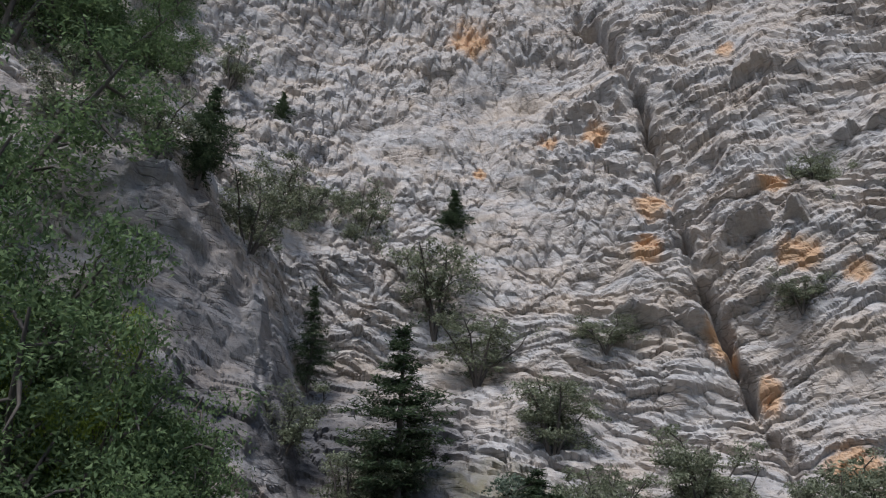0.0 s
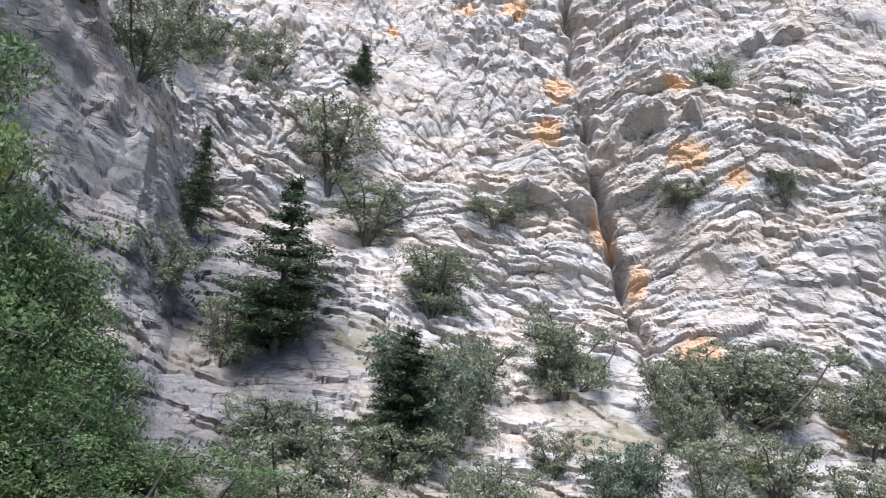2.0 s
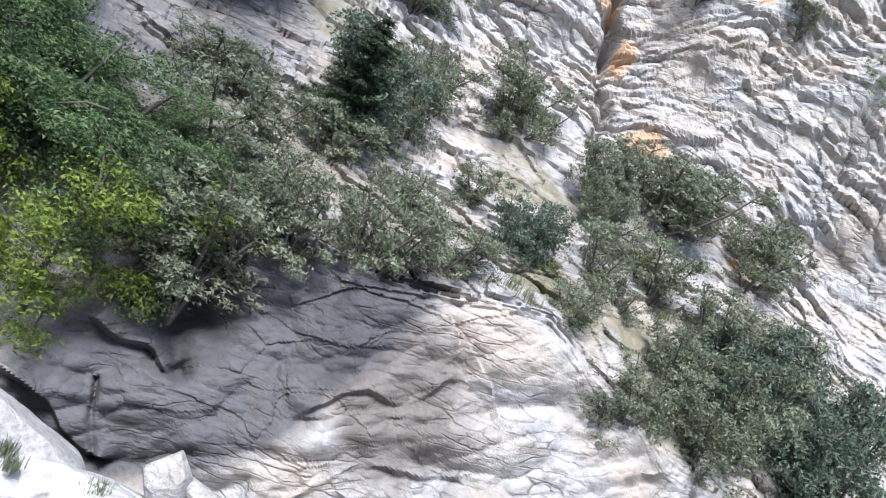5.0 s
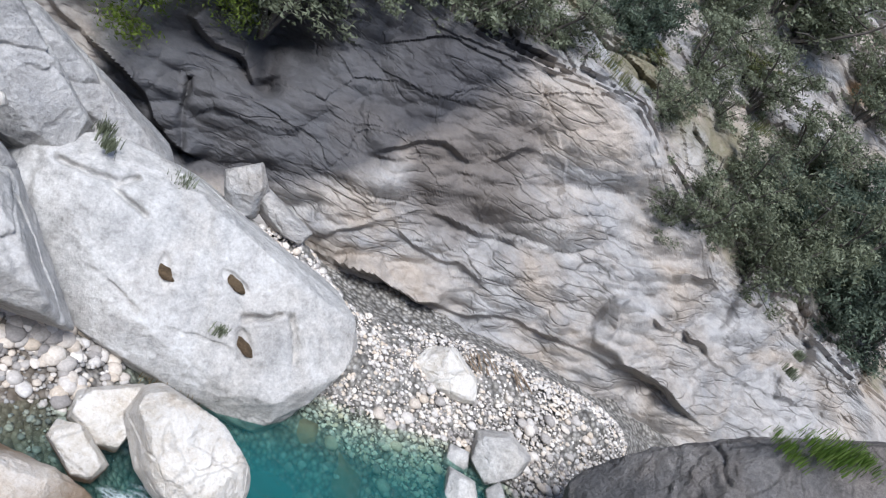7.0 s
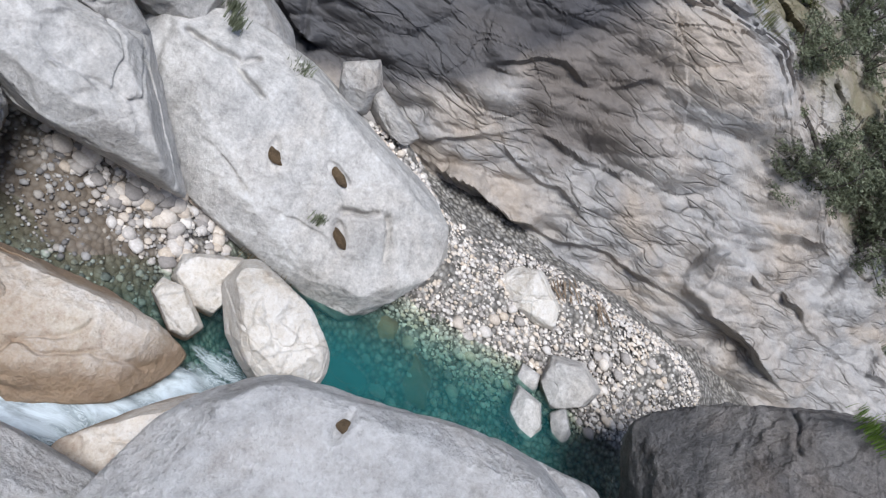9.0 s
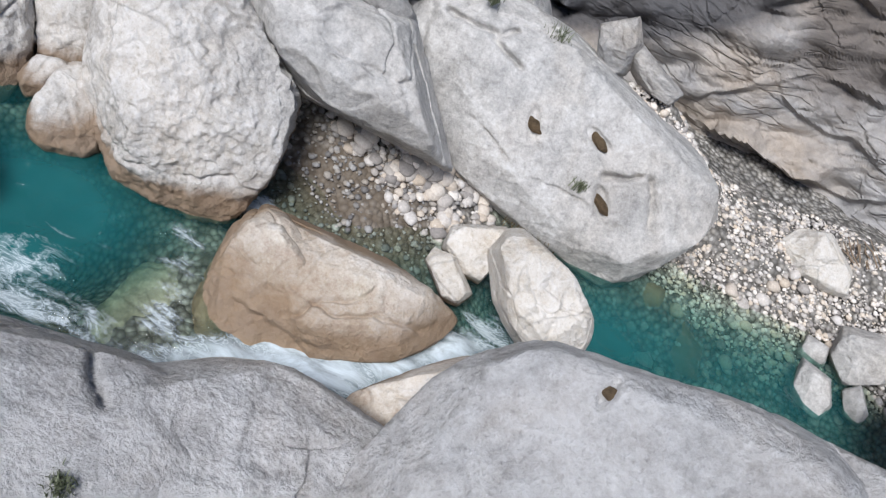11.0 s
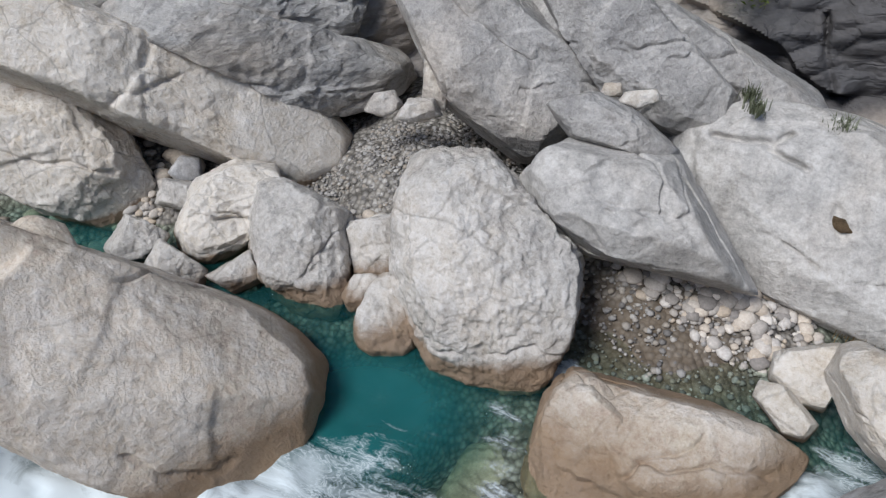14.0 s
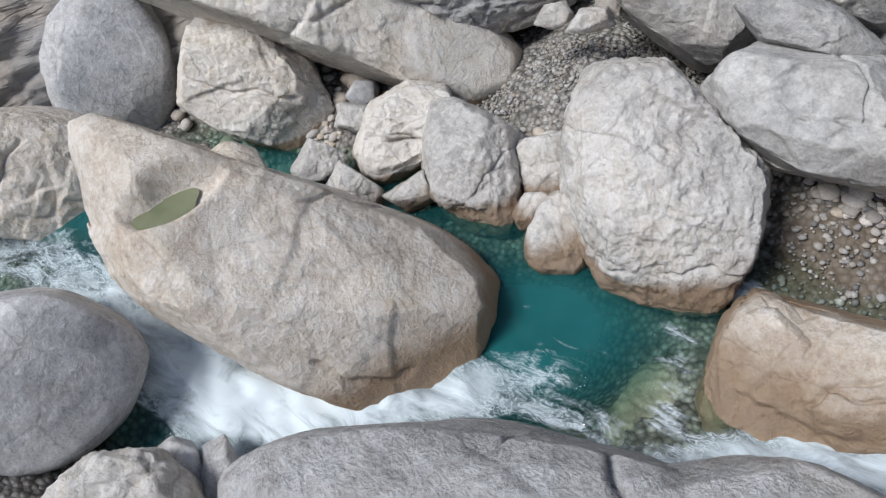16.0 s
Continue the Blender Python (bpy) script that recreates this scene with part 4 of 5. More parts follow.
rock("rock_slab", (-4.43, 9.25, 2.20), 26, -29, [(-156, 0.84), (-130, 0.78), (-120, 0.86), (-51, 1.43), (56, 0.62), (58, 0.62), (91, 1.23)], 0.72, 12, .03, "slab", "smooth pale slab leaning on the bank")
rock("rock_slab", (-4.15, 9.68, 2.65), 23, -27, [(-135, 0.42), (-119, 0.34), (-79, 1.11), (41, 0.47), (54, 0.33), (86, 0.72)], 0.55, 12, .04, "slab", "smooth pale slab leaning on the bank")
rock("rock_slab", (-2.53, 10.04, 2.57), 14, -28, [(-152, 0.9), (-138, 0.74), (-109, 0.85), (-95, 1.07), (-21, 1.75), (47, 0.64), (50, 0.61), (58, 0.67), (116, 1.64)], 0.72, 12, .04, "slab", "broad pale limestone slab leaning on the bank")
rock("white_slab", (0.9, 9.39, 0.91), -5, -37, [(-130, 1.71), (-114, 1.46), (-100, 1.35), (-92, 1.4), (-83, 1.66), (-25, 2.69), (-12, 2.78), (55, 2.11), (80, 1.26), (99, 1.6), (126, 2.1), (141, 2.46)], 1.02, 11, .035, "pale", "smooth white water-worn slab with small hollows", pits=[(-0.11, 0.0, 0.21, 0.07), (0.8, 0.32, 0.2, 0.06), (1.34, -0.41, 0.21, 0.07)], cracks=[(-1.7, 0.77, 10, 0.45), (-1.19, 0.9, 42, 0.17), (-0.97, 0.68, -15, 0.3), (1.99, 0.01, -53, 0.42), (1.35, 0.1, 45, 0.3)])
rock("rock_slab", (-1.7, 7.46, 1.72), 13, -39, [(-132, 0.82), (-124, 0.7), (-112, 0.64), (-96, 0.59), (-94, 0.62), (36, 0.76), (89, 0.71), (139, 1.27)], 0.70, 11, .04, "pale", "undercut pale slab over the gravel")
rock("rock_slab", (-2.01, 10.53, 2.17), 11, -29, [(-135, 1.18), (-124, 0.8), (-114, 0.61), (-104, 0.57), (-100, 0.63), (-82, 1.13), (36, 1.47), (60, 0.72), (66, 0.73), (95, 0.94)], 0.77, 12, .035, "slab", "broad pale cracked slab below the wall", cracks=[(-0.54, -0.83, 16, 0.47), (-0.33, -0.34, -37, 0.3)])
rock("rock_slab", (-2.26, 8.30, 2.35), 15, -33, [(-137, 0.45), (-106, 0.27), (-59, 0.65), (53, 0.34), (70, 0.29), (106, 0.49)], 0.36, 11, .04, "slab", "cracked pale block on top of a slab")
rock("river_rock", (-1.3, 4.98, 0.22), 15, -57, [(-179, 0.55), (-103, 0.9), (-56, 0.55), (-48, 0.53), (-8, 0.62), (56, 0.72), (97, 0.78), (148, 0.6), (167, 0.5)], 0.57, 9, .04, "tan", "rounded head of a water-worn beige rock")
rock("river_rock", (-0.35, 4.96, 0.14), 4, -58, [(-178, 1.43), (-143, 1.45), (-76, 0.6), (-66, 0.45), (-40, 0.77), (-18, 1.13), (76, 1.12), (91, 0.89), (137, 1.49)], 0.57, 9, .04, "tan", "long water-worn beige rock with brown wet flank")
rock("boulder", (1.80, 6.14, 1.19), -16, -47, [(-177, 0.8), (-131, 0.46), (-107, 0.46), (-59, 0.67), (-7, 0.68), (31, 0.57), (69, 0.46), (90, 0.48), (132, 0.75)], 0.54, 7, .025, "white", "rounded cream boulder standing in the water")
rock("boulder", (0.86, 6.77, 0.69), -7, -47, [(-169, 0.39), (-112, 0.32), (-78, 0.34), (-7, 0.32), (26, 0.35), (122, 0.28)], 0.31, 13, .02, "white", "angular white block beside the gravel")
rock("boulder", (0.69, 6.29, 0.48), -6, -50, [(-122, 0.17), (-78, 0.28), (-17, 0.34), (58, 0.17), (99, 0.26), (178, 0.34)], 0.24, 13, .02, "white", "angular pale block at the water's edge")
rock("boulder", (0.97, 4.29, 0.67), -13, -59, [(-92, 0.73), (-58, 0.46), (-21, 0.32), (45, 0.87), (114, 0.57), (142, 0.31), (150, 0.32), (178, 0.55)], 0.47, 7, .03, "tan", "low brown rock at the chute")
rock("bank_rock", (-2.83, 1.22, 0.81), 67, -67, [(-130, 0.96), (-32, 2.72), (-6, 2.46), (43, 1.37), (47, 1.28), (53, 1.24), (62, 1.25), (89, 1.8), (157, 1.99)], 1.54, 9, .05, "near", "broad bare grey bedrock on the near bank", cracks=[(1.61, -0.23, -134, 0.3)])
rock("bank_rock", (-0.05, 2.55, 0.69), 1, -71, [(-154, 1.37), (-65, 0.89), (32, 1.5), (86, 1.17), (111, 1.24), (125, 1.31), (128, 1.34)], 1.06, 9, .045, "near", "bare grey bedrock shelf on the near bank")
rock("bank_rock", (2.77, 3.32, 2.09), -40, -54, [(-178, 1.84), (-162, 2.0), (-150, 2.13), (-122, 2.31), (-25, 1.02), (68, 2.15), (118, 1.61), (131, 1.44), (141, 1.48), (167, 1.73)], 1.47, 8, .05, "near", "broad rounded grey bedrock on the near bank", pits=[(-0.86, 0.61, 0.13, 0.1)])
rock("bank_rock", (4.60, 4.43, 2.49), -46, -41, [(-169, 0.92), (-104, 0.81), (-20, 0.57), (82, 0.78), (126, 0.61), (144, 0.71)], 0.61, 9, .06, "near", "broken grey bedrock on the near bank")
rock("bank_rock", (8.73, 6.20, 3.54), -55, -23, [(-152, 2.39), (-118, 2.49), (-25, 1.0), (53, 2.14), (141, 1.19), (142, 1.17), (153, 1.21), (168, 1.55)], 1.73, 12, .04, "dark", "dark rough lichened bedrock on the near bank")
rock("boulder", (6.03, 10.38, 0.80), -30, -31, [(-121, 0.47), (-79, 0.35), (-52, 0.46), (38, 0.54), (76, 0.36), (129, 0.46), (173, 0.57)], 0.26, 9, .02, "white", "flat white stone lying on gravel")
rock("boulder", (7.36, 9.29, 0.36), -38, -33, [(-155, 0.46), (-106, 0.42), (-30, 0.37), (7, 0.47), (86, 0.4), (132, 0.39)], 0.33, 10, .03, "pale", "pale angular stone in the shallow pool")
rock("boulder", (6.64, 8.37, 0.08), -38, -37, [(-152, 0.28), (-113, 0.25), (-75, 0.3), (16, 0.31), (56, 0.25), (106, 0.29)], 0.27, 9, .03, "pale", "pale angular stone in the shallow pool")
rock("boulder", (7.40, 8.56, 0.11), -41, -35, [(-121, 0.15), (-74, 0.22), (23, 0.19), (68, 0.16), (166, 0.23)], 0.19, 9, .03, "pale", "pale angular stone in the shallow pool")
rock("boulder", (6.68, 9.24, 0.04), -36, -35, [(-161, 0.2), (-89, 0.2), (-53, 0.19), (39, 0.19), (110, 0.19)], 0.19, 9, .03, "pale", "pale angular stone in the shallow pool")
rock("boulder", (4.68, 8.46, -0.69), -29, -42, [(-123, 0.3), (-66, 0.46), (42, 0.36), (74, 0.31), (161, 0.58)], 0.27, 8, .02, "tan", "brown stone under clear water")
rock("boulder", (3.83, 8.76, -0.36), -24, -41, [(-168, 0.2), (-102, 0.25), (-37, 0.22), (37, 0.22), (108, 0.23)], 0.13, 8, .02, "tan", "brown stone under clear water")
rock("boulder", (-5.14, 6.62, 0.49), 38, -42, [(-180, 0.36), (-99, 0.46), (-8, 0.34), (91, 0.42)], 0.34, 12, .03, "river", "flat-faced block wedged between boulders")
rock("boulder", (-4.33, 5.58, 0.20), 38, -48, [(-133, 0.45), (-84, 0.55), (-9, 0.4), (22, 0.39), (108, 0.56), (147, 0.43), (178, 0.44)], 0.40, 8, .03, "river", "pale stone with a rusty wet foot")
rock("boulder", (-4.93, 5.88, 0.34), 40, -45, [(-162, 0.27), (-89, 0.22), (-28, 0.18), (79, 0.23), (139, 0.19)], 0.21, 8, .03, "river", "small pale stone between boulders")
rock("boulder", (-8.40, 5.08, 0.60), 59, -37, [(-179, 0.4), (-102, 0.28), (-50, 0.33), (42, 0.31), (127, 0.28)], 0.31, 9, .03, "river", "pale angular stone among boulders")
rock("boulder", (-7.50, 4.96, 0.55), 57, -40, [(-154, 0.28), (-128, 0.21), (-31, 0.42), (35, 0.2), (131, 0.37)], 0.33, 9, .03, "river", "pale angular stone among boulders")
rock("boulder", (-6.71, 5.32, 0.42), 52, -42, [(-140, 0.26), (-83, 0.21), (9, 0.29), (103, 0.19)], 0.24, 9, .03, "river", "pale angular stone among boulders")
rock("boulder", (-8.50, 6.13, 0.70), 54, -35, [(-125, 0.22), (-44, 0.22), (66, 0.21), (142, 0.24)], 0.25, 8, .03, "river", "grey stone among boulders")
rock("boulder", (-8.82, 6.68, 0.73), 53, -33, [(-154, 0.23), (-96, 0.2), (-13, 0.22), (66, 0.21), (127, 0.2)], 0.20, 8, .03, "smooth", "grey stone among boulders")
rock("boulder", (-7.73, 7.32, 0.77), 47, -34, [(-156, 0.25), (-105, 0.14), (-11, 0.24), (70, 0.16), (128, 0.21)], 0.19, 8, .03, "gold", "ochre stone lying against the slab")
rock("boulder", (-5.75, 8.16, 1.91), 35, -31, [(-113, 0.19), (-71, 0.16), (22, 0.22), (95, 0.17), (141, 0.18)], 0.19, 8, .03, "river", "grey stone at the head of the gravel")
rock("boulder", (-5.16, 8.17, 1.94), 32, -32, [(-104, 0.18), (-82, 0.13), (19, 0.27), (87, 0.14), (143, 0.21)], 0.18, 8, .03, "river", "pale stone at the head of the gravel")
rock("boulder", (-5.15, 8.75, 2.10), 30, -30, [(-121, 0.3), (-16, 0.2), (9, 0.18), (106, 0.33), (173, 0.18)], 0.23, 9, .03, "river", "upright pale stone at the head of the gravel")
rock("boulder", (-2.06, 8.80, 2.55), 13, -31, [(-99, 0.13), (-59, 0.12), (39, 0.22), (100, 0.11), (151, 0.19)], 0.13, 8, .03, "white", "rounded cream stone on the slabs")
rock("boulder", (-2.52, 9.02, 2.45), 16, -31, [(-87, 0.07), (16, 0.12), (96, 0.08), (166, 0.12)], 0.08, 8, .03, "white", "rounded stone on the slabs")
rock("boulder", (1.28, 10.78, 2.00), -7, -29, [(-150, 0.29), (-113, 0.36), (-53, 0.41), (7, 0.28), (43, 0.33), (133, 0.34)], 0.32, 9, .03, "bank", "loose block jammed under the wall")
rock("boulder", (2.04, 10.80, 1.84), -11, -29, [(-158, 0.38), (-111, 0.18), (-85, 0.24), (-14, 0.49), (77, 0.15)], 0.29, 9, .03, "bank", "loose block jammed under the wall")
rock("boulder", (2.70, 9.86, 1.33), -15, -33, [(-173, 0.11), (-113, 0.13), (-38, 0.12), (41, 0.11), (121, 0.13)], 0.11, 9, .03, "white", "white stone on the gravel wedge")
rock("wall_block", (6.97, 15.48, 5.91), -24, -7, [(-116, 0.46), (-89, 0.56), (-6, 1.31), (57, 0.56), (75, 0.42), (147, 1.21)], 0.55, 11, .1, "bank", "bright cracked rock rib among bushes")

# flat ledges at and under the water
rock("river_ledge", (-2.05, 4.15, -0.8), 0, -90, [(0, 0.75), (50, 0.85), (90, 1.1), (140, 0.85), (180, 0.7), (230, 0.85), (270, 1.1), (315, 0.8)], 0.6, 3, 0.08, "ledge", "pale rock ledge under clear shallow water")
rock("river_ledge", (-2.86, 3.17, -0.42), 30, -90, [(0, 0.7), (60, 0.35), (120, 0.35), (180, 0.7), (240, 0.4), (300, 0.4)], 0.5, 7, 0.04, "tan", "low brown wet ledge washed by the rapids")
rock("river_ledge", (-0.6, 3.85, -0.5), 25, -90, [(0, 0.9), (60, 0.4), (120, 0.4), (180, 0.8), (240, 0.4), (300, 0.4)], 0.5, 7, 0.04, "ledge", "pale ledge beside the chute")


# ---- plants ----
def leaf_material(name, a, b, c):
    m, t, p = material(name)
    rnd = t.nodes.new("ShaderNodeNewGeometry").outputs["Random Per Island"]
    pos = t.nodes.new("ShaderNodeNewGeometry").outputs["Position"]
    col = ramp(t, rnd, [(0.0, a), (0.55, b), (1.0, c)])
    col = mix(t, 0.6, col, ramp(t, noise_tex(t, pos, 0.9, 3), [(0.3, (0.3, 0.3, 0.3)), (0.7, (0.7, 0.7, 0.7))]), "OVERLAY")
    t.links.new(col, p.inputs["Base Color"])
    p.inputs["Roughness"].default_value = 0.72
    p.inputs["Specular IOR Level"].default_value = 0.2
    thin = t.nodes.new("ShaderNodeBsdfTranslucent")
    t.links.new(col, thin.inputs[0])
    both = t.nodes.new("ShaderNodeMixShader")
    both.inputs[0].default_value = 0.4
    t.links.new(p.outputs[0], both.inputs[1])
    t.links.new(thin.outputs[0], both.inputs[2])
    t.links.new(both.outputs[0], t.nodes["Material Output"].inputs[0])
    return m


def bark_material(name, a, b):
    m, t, p = material(name)
    pos = t.nodes.new("ShaderNodeNewGeometry").outputs["Position"]
    t.links.new(mix(t, noise_tex(t, pos, 8, 5), a, b), p.inputs["Base Color"])
    p.inputs["Roughness"].default_value = 0.9
    return m


BARK = bark_material("grey_bark", (0.05, 0.042, 0.035), (0.11, 0.095, 0.08))
LEAF = {
    "bush": leaf_material("olive_grey_leaves", (0.1, 0.115, 0.07), (0.19, 0.21, 0.135), (0.3, 0.325, 0.225)),
    "dark": leaf_material("dark_green_leaves", (0.065, 0.09, 0.065), (0.125, 0.16, 0.115), (0.21, 0.25, 0.18)),
    "oak": leaf_material("green_oak_leaves", (0.06, 0.1, 0.045), (0.115, 0.172, 0.075), (0.19, 0.26, 0.115)),
    "lime": leaf_material("yellow_green_leaves", (0.09, 0.13, 0.02), (0.16, 0.22, 0.035), (0.26, 0.31, 0.07)),
    "fir": leaf_material("fir_needles", (0.03, 0.05, 0.03), (0.065, 0.095, 0.05), (0.115, 0.15, 0.08)),
    "low": leaf_material("scrub_leaves", (0.08, 0.1, 0.04), (0.17, 0.19, 0.08), (0.3, 0.29, 0.13)),
}


def tube(points, radii, sides=5):
    """Vertices and quads of a tapering round limb along points."""
    P, F = [], []
    for i, (q, r) in enumerate(zip(points, radii)):
        d = points[min(i + 1, len(points) - 1)] - points[max(i - 1, 0)]
        d = d / (np.linalg.norm(d) + 1e-9)
        a = np.cross(d, (0.31, 0.95, 0.1))
        a /= np.linalg.norm(a) + 1e-9
        b = np.cross(d, a)
        for k in range(sides):
            w = 2 * math.pi * k / sides
            P.append(q + r * (a * math.cos(w) + b * math.sin(w)))
        if i:
            for k in range(sides):
                j = (k + 1) % sides
                F.append(((i - 1) * sides + k, (i - 1) * sides + j, i * sides + j, i * sides + k))
    return np.array(P), F


def joined(name, tubes, mat):
    V, F, n = [], [], 0
    for P, f in tubes:
        V.append(P)
        F += [tuple(i + n for i in q) for q in f]
        n += len(P)
    return mesh_of(name, np.concatenate(V), np.array(F), mat)


def leaves(name, centres, size, mat, rng, up=0.4, slim=0.5, out=None):
    """One small pointed blade at each centre, turned outwards where a direction is given."""
    n = len(centres)
    nrm = rng.normal(size=(n, 3)) * (1.0 if out is None else 0.55)
    if out is not None:
        nrm += out
    nrm[:, 2] = (np.abs(nrm[:, 2]) if out is None else nrm[:, 2]) + up
    nrm /= np.linalg.norm(nrm, axis=1)[:, None]
    a = np.cross(nrm, rng.normal(size=(n, 3)))
    a /= np.linalg.norm(a, axis=1)[:, None]
    b = np.cross(nrm, a)
    s = (size * rng.uniform(0.6, 1.4, n))[:, None]
    V = np.stack([centres - a * s, centres + b * s * slim, centres + a * s - b * s * slim * 0.6], 1).reshape(-1, 3)
    return mesh_of(name, V, np.arange(3 * n).reshape(n, 3), mat, False)


def leafy(kind, seed, stems, limbs, twigs, per, leaf, low=0.3, puff=0.09, lean=0.4, label="", category="shrub", name="shrub"):
    """A shrub or tree one metre high and about one wide: stems that fork into limbs and twigs, with a puff of leaves at each twig."""
    rng = np.random.default_rng(seed)
    root = new(name)
    tubes, pts, ways = [], [], []
    for s in range(stems):
        a = 6.28 * (s + rng.uniform(-0.3, 0.3)) / stems
        tilt = lean * rng.uniform(0.35, 1.1)
        top = np.array([math.cos(a) * tilt, math.sin(a) * tilt, rng.uniform(0.62, 0.9)])
        mid = top * np.array([0.45, 0.45, 0.45]) + rng.normal(size=3) * 0.03
        tubes.append(tube([np.array([0, 0, -0.15]), mid * 0.5 + rng.normal(size=3) * 0.015, mid, (mid + top) / 2 + rng.normal(size=3) * 0.02, top], [0.018, 0.014, 0.011, 0.008, 0.004]))
        for b in range(limbs):
            f = (b + rng.uniform(0.1, 0.9)) / limbs
            f = low + (1 - low) * f
            st = mid * f / 0.5 if f < 0.5 else mid + (top - mid) * (f - 0.5) / 0.5
            w = rng.normal(size=3) + np.array([math.cos(a), math.sin(a), 0.45]) * 0.6
            en = st + w / np.linalg.norm(w) * rng.uniform(0.14, 0.3) * (1.15 - 0.5 * f)
            bend = (st + en) / 2 + rng.normal(size=3) * 0.02
            tubes.append(tube([st, bend, en], [0.007, 0.005, 0.002], 4))
            for c in range(twigs):
                g = rng.uniform(0.35, 1.1)
                q = st + (en - st) * g + rng.normal(size=3) * np.array([0.055, 0.055, 0.045])
                way = rng.normal(size=(per, 3))
                way[:, 2] += 0.2
                way /= np.linalg.norm(way, axis=1)[:, None]
                size = puff * rng.uniform(0.55, 1.25)
                pts.append(q + way * (size * rng.uniform(0.1, 1.15, (per, 1)) ** 0.6) * np.array([1.1, 1.1, 0.75]))
                ways.append(way)
    part = new("trunk", joined("trunk", tubes, BARK))
    part.parent = root
    part = new("crown", leaves("crown", np.concatenate(pts), leaf, LEAF[kind], rng, 0.2, 0.6, np.concatenate(ways)))
    part.parent = root
    return tagged(root, label, category, "broadleaf trees on the bank" if category == "tree" else "shrubs on the slope")


def fir(seed, levels=24, dense=1.0, label="", bare=False):
    """A conifer one metre high and half a metre wide, with uneven drooping sprays and gaps between them."""
    rng = np.random.default_rng(seed)
    root = new("dead_tree" if bare else "fir_tree")
    tubes = [tube([np.array([0, 0, -0.06]), np.array([0.012, 0, 0.5]), np.array([0, 0.012, 1.0])], [0.02, 0.012, 0.002], 6)]
    pts = []
    for i in range(levels):
        h = 0.06 + 0.92 * i / levels + rng.uniform(-0.015, 0.015)
        reach = (0.29 * (1 - h) ** 0.75 + 0.015) * (1 + 0.25 * math.sin(9 * h + seed))
        for b in range(3 if bare else 6):
            if rng.random() < 0.12:
                continue
            a = rng.uniform(0, 6.28)
            long = reach * rng.uniform(0.4, 1.2)
            way = np.array([math.cos(a), math.sin(a), 0])
            st = np.array([0, 0, h])
            en = way * long + np.array([0, 0, h - 0.1 * long + rng.uniform(-0.015, 0.035)])
            bend = (st + en) / 2 + np.array([0, 0, 0.05 * long])
            tubes.append(tube([st, bend, en], [0.005, 0.003, 0.001], 3))
            n = int(150 * dense * (long / 0.25) + 12)
            f = rng.uniform(0.1, 1.05, n)[:, None]
            side = np.cross(way, (0, 0, 1))
            base = st * (1 - f) ** 2 + 2 * bend * f * (1 - f) + en * f * f
            fan = rng.normal(size=(n, 1)) * 0.2 * long * (1.15 - f)
            pts.append(base + side * fan - np.array([0, 0, 0.3]) * np.abs(fan) + rng.normal(size=(n, 3)) * np.array([0.01, 0.01, 0.011]))
    part = new("trunk", joined("trunk", tubes, BARK))
    part.parent = root
    if not bare:
        part = new("crown", leaves("crown", np.concatenate(pts), 0.0145, LEAF["fir"], rng, 1.0, 0.35))
        part.parent = root
    return tagged(root, label, "tree", "conifers on the slope")


def bank_z(az, r):
    """Height of the bank's plain form at a bearing and a distance."""
    order = AZ[::-1]
    rr = [float(np.interp(az, order, BANK_R[k][::-1])) for k in range(7)]
    zz = [float(np.interp(az, order, BANK_Z[k][::-1])) for k in range(7)]
    return float(np.interp(r, rr, zz))


PLANTS = {k: [] for k in ("fir", "densefir", "snag", "bush", "dark", "low", "oak", "lime")}
# bearing, distance, height, breadth
PLANTS["fir"] += [(2.9, 21.3, 5, 3), (10, 26.4, 3.6, 1.3), (20.4, 22.1, 3.7, 1.8), (-0.7, 30.8, 2.6, 1.5), (14.6, 31.9, 2.2, 1.2), (25.1, 32.1, 3.8, 2.1)]
PLANTS["densefir"] += [(-6.9, 19, 3, 2.3)]
PLANTS["snag"] += [(10.8, 32.2, 2.6, 0.8)]
PLANTS["bush"] += [(0.6, 29.6, 4, 4.2), (-2.9, 28.6, 2.7, 3.8), (-8.5, 25.5, 2.3, 3.1), (8, 30.5, 2.6, 2.2), (14.2, 27.9, 2.6, 3), (-12.8, 28.9, 1.3, 2.7), (-29.5, 29.2, 2.2, 2.1), (-26.9, 28.3, 1.4, 2.1), (-12, 20.7, 3.3, 2), (-18.8, 24.3, 2.8, 2.7), (-26.7, 22.9, 2.8, 2.1), (-31.6, 24.3, 3.6, 4.2), (-34.2, 28.7, 1.3, 1.4), (0.4, 18.5, 1.4, 2.1), (-34.6, 29.4, 1, 1.2), (6.8, 30.6, 3.9, 2.8), (15.8, 24.5, 2.9, 3.2), (12, 29.5, 3.3, 2.7), (19.2, 31.9, 2.4, 2), (30.1, 22.1, 2.9, 2.6), (24.2, 22, 2.5, 2.8), (23.6, 31.3, 2.3, 2)]
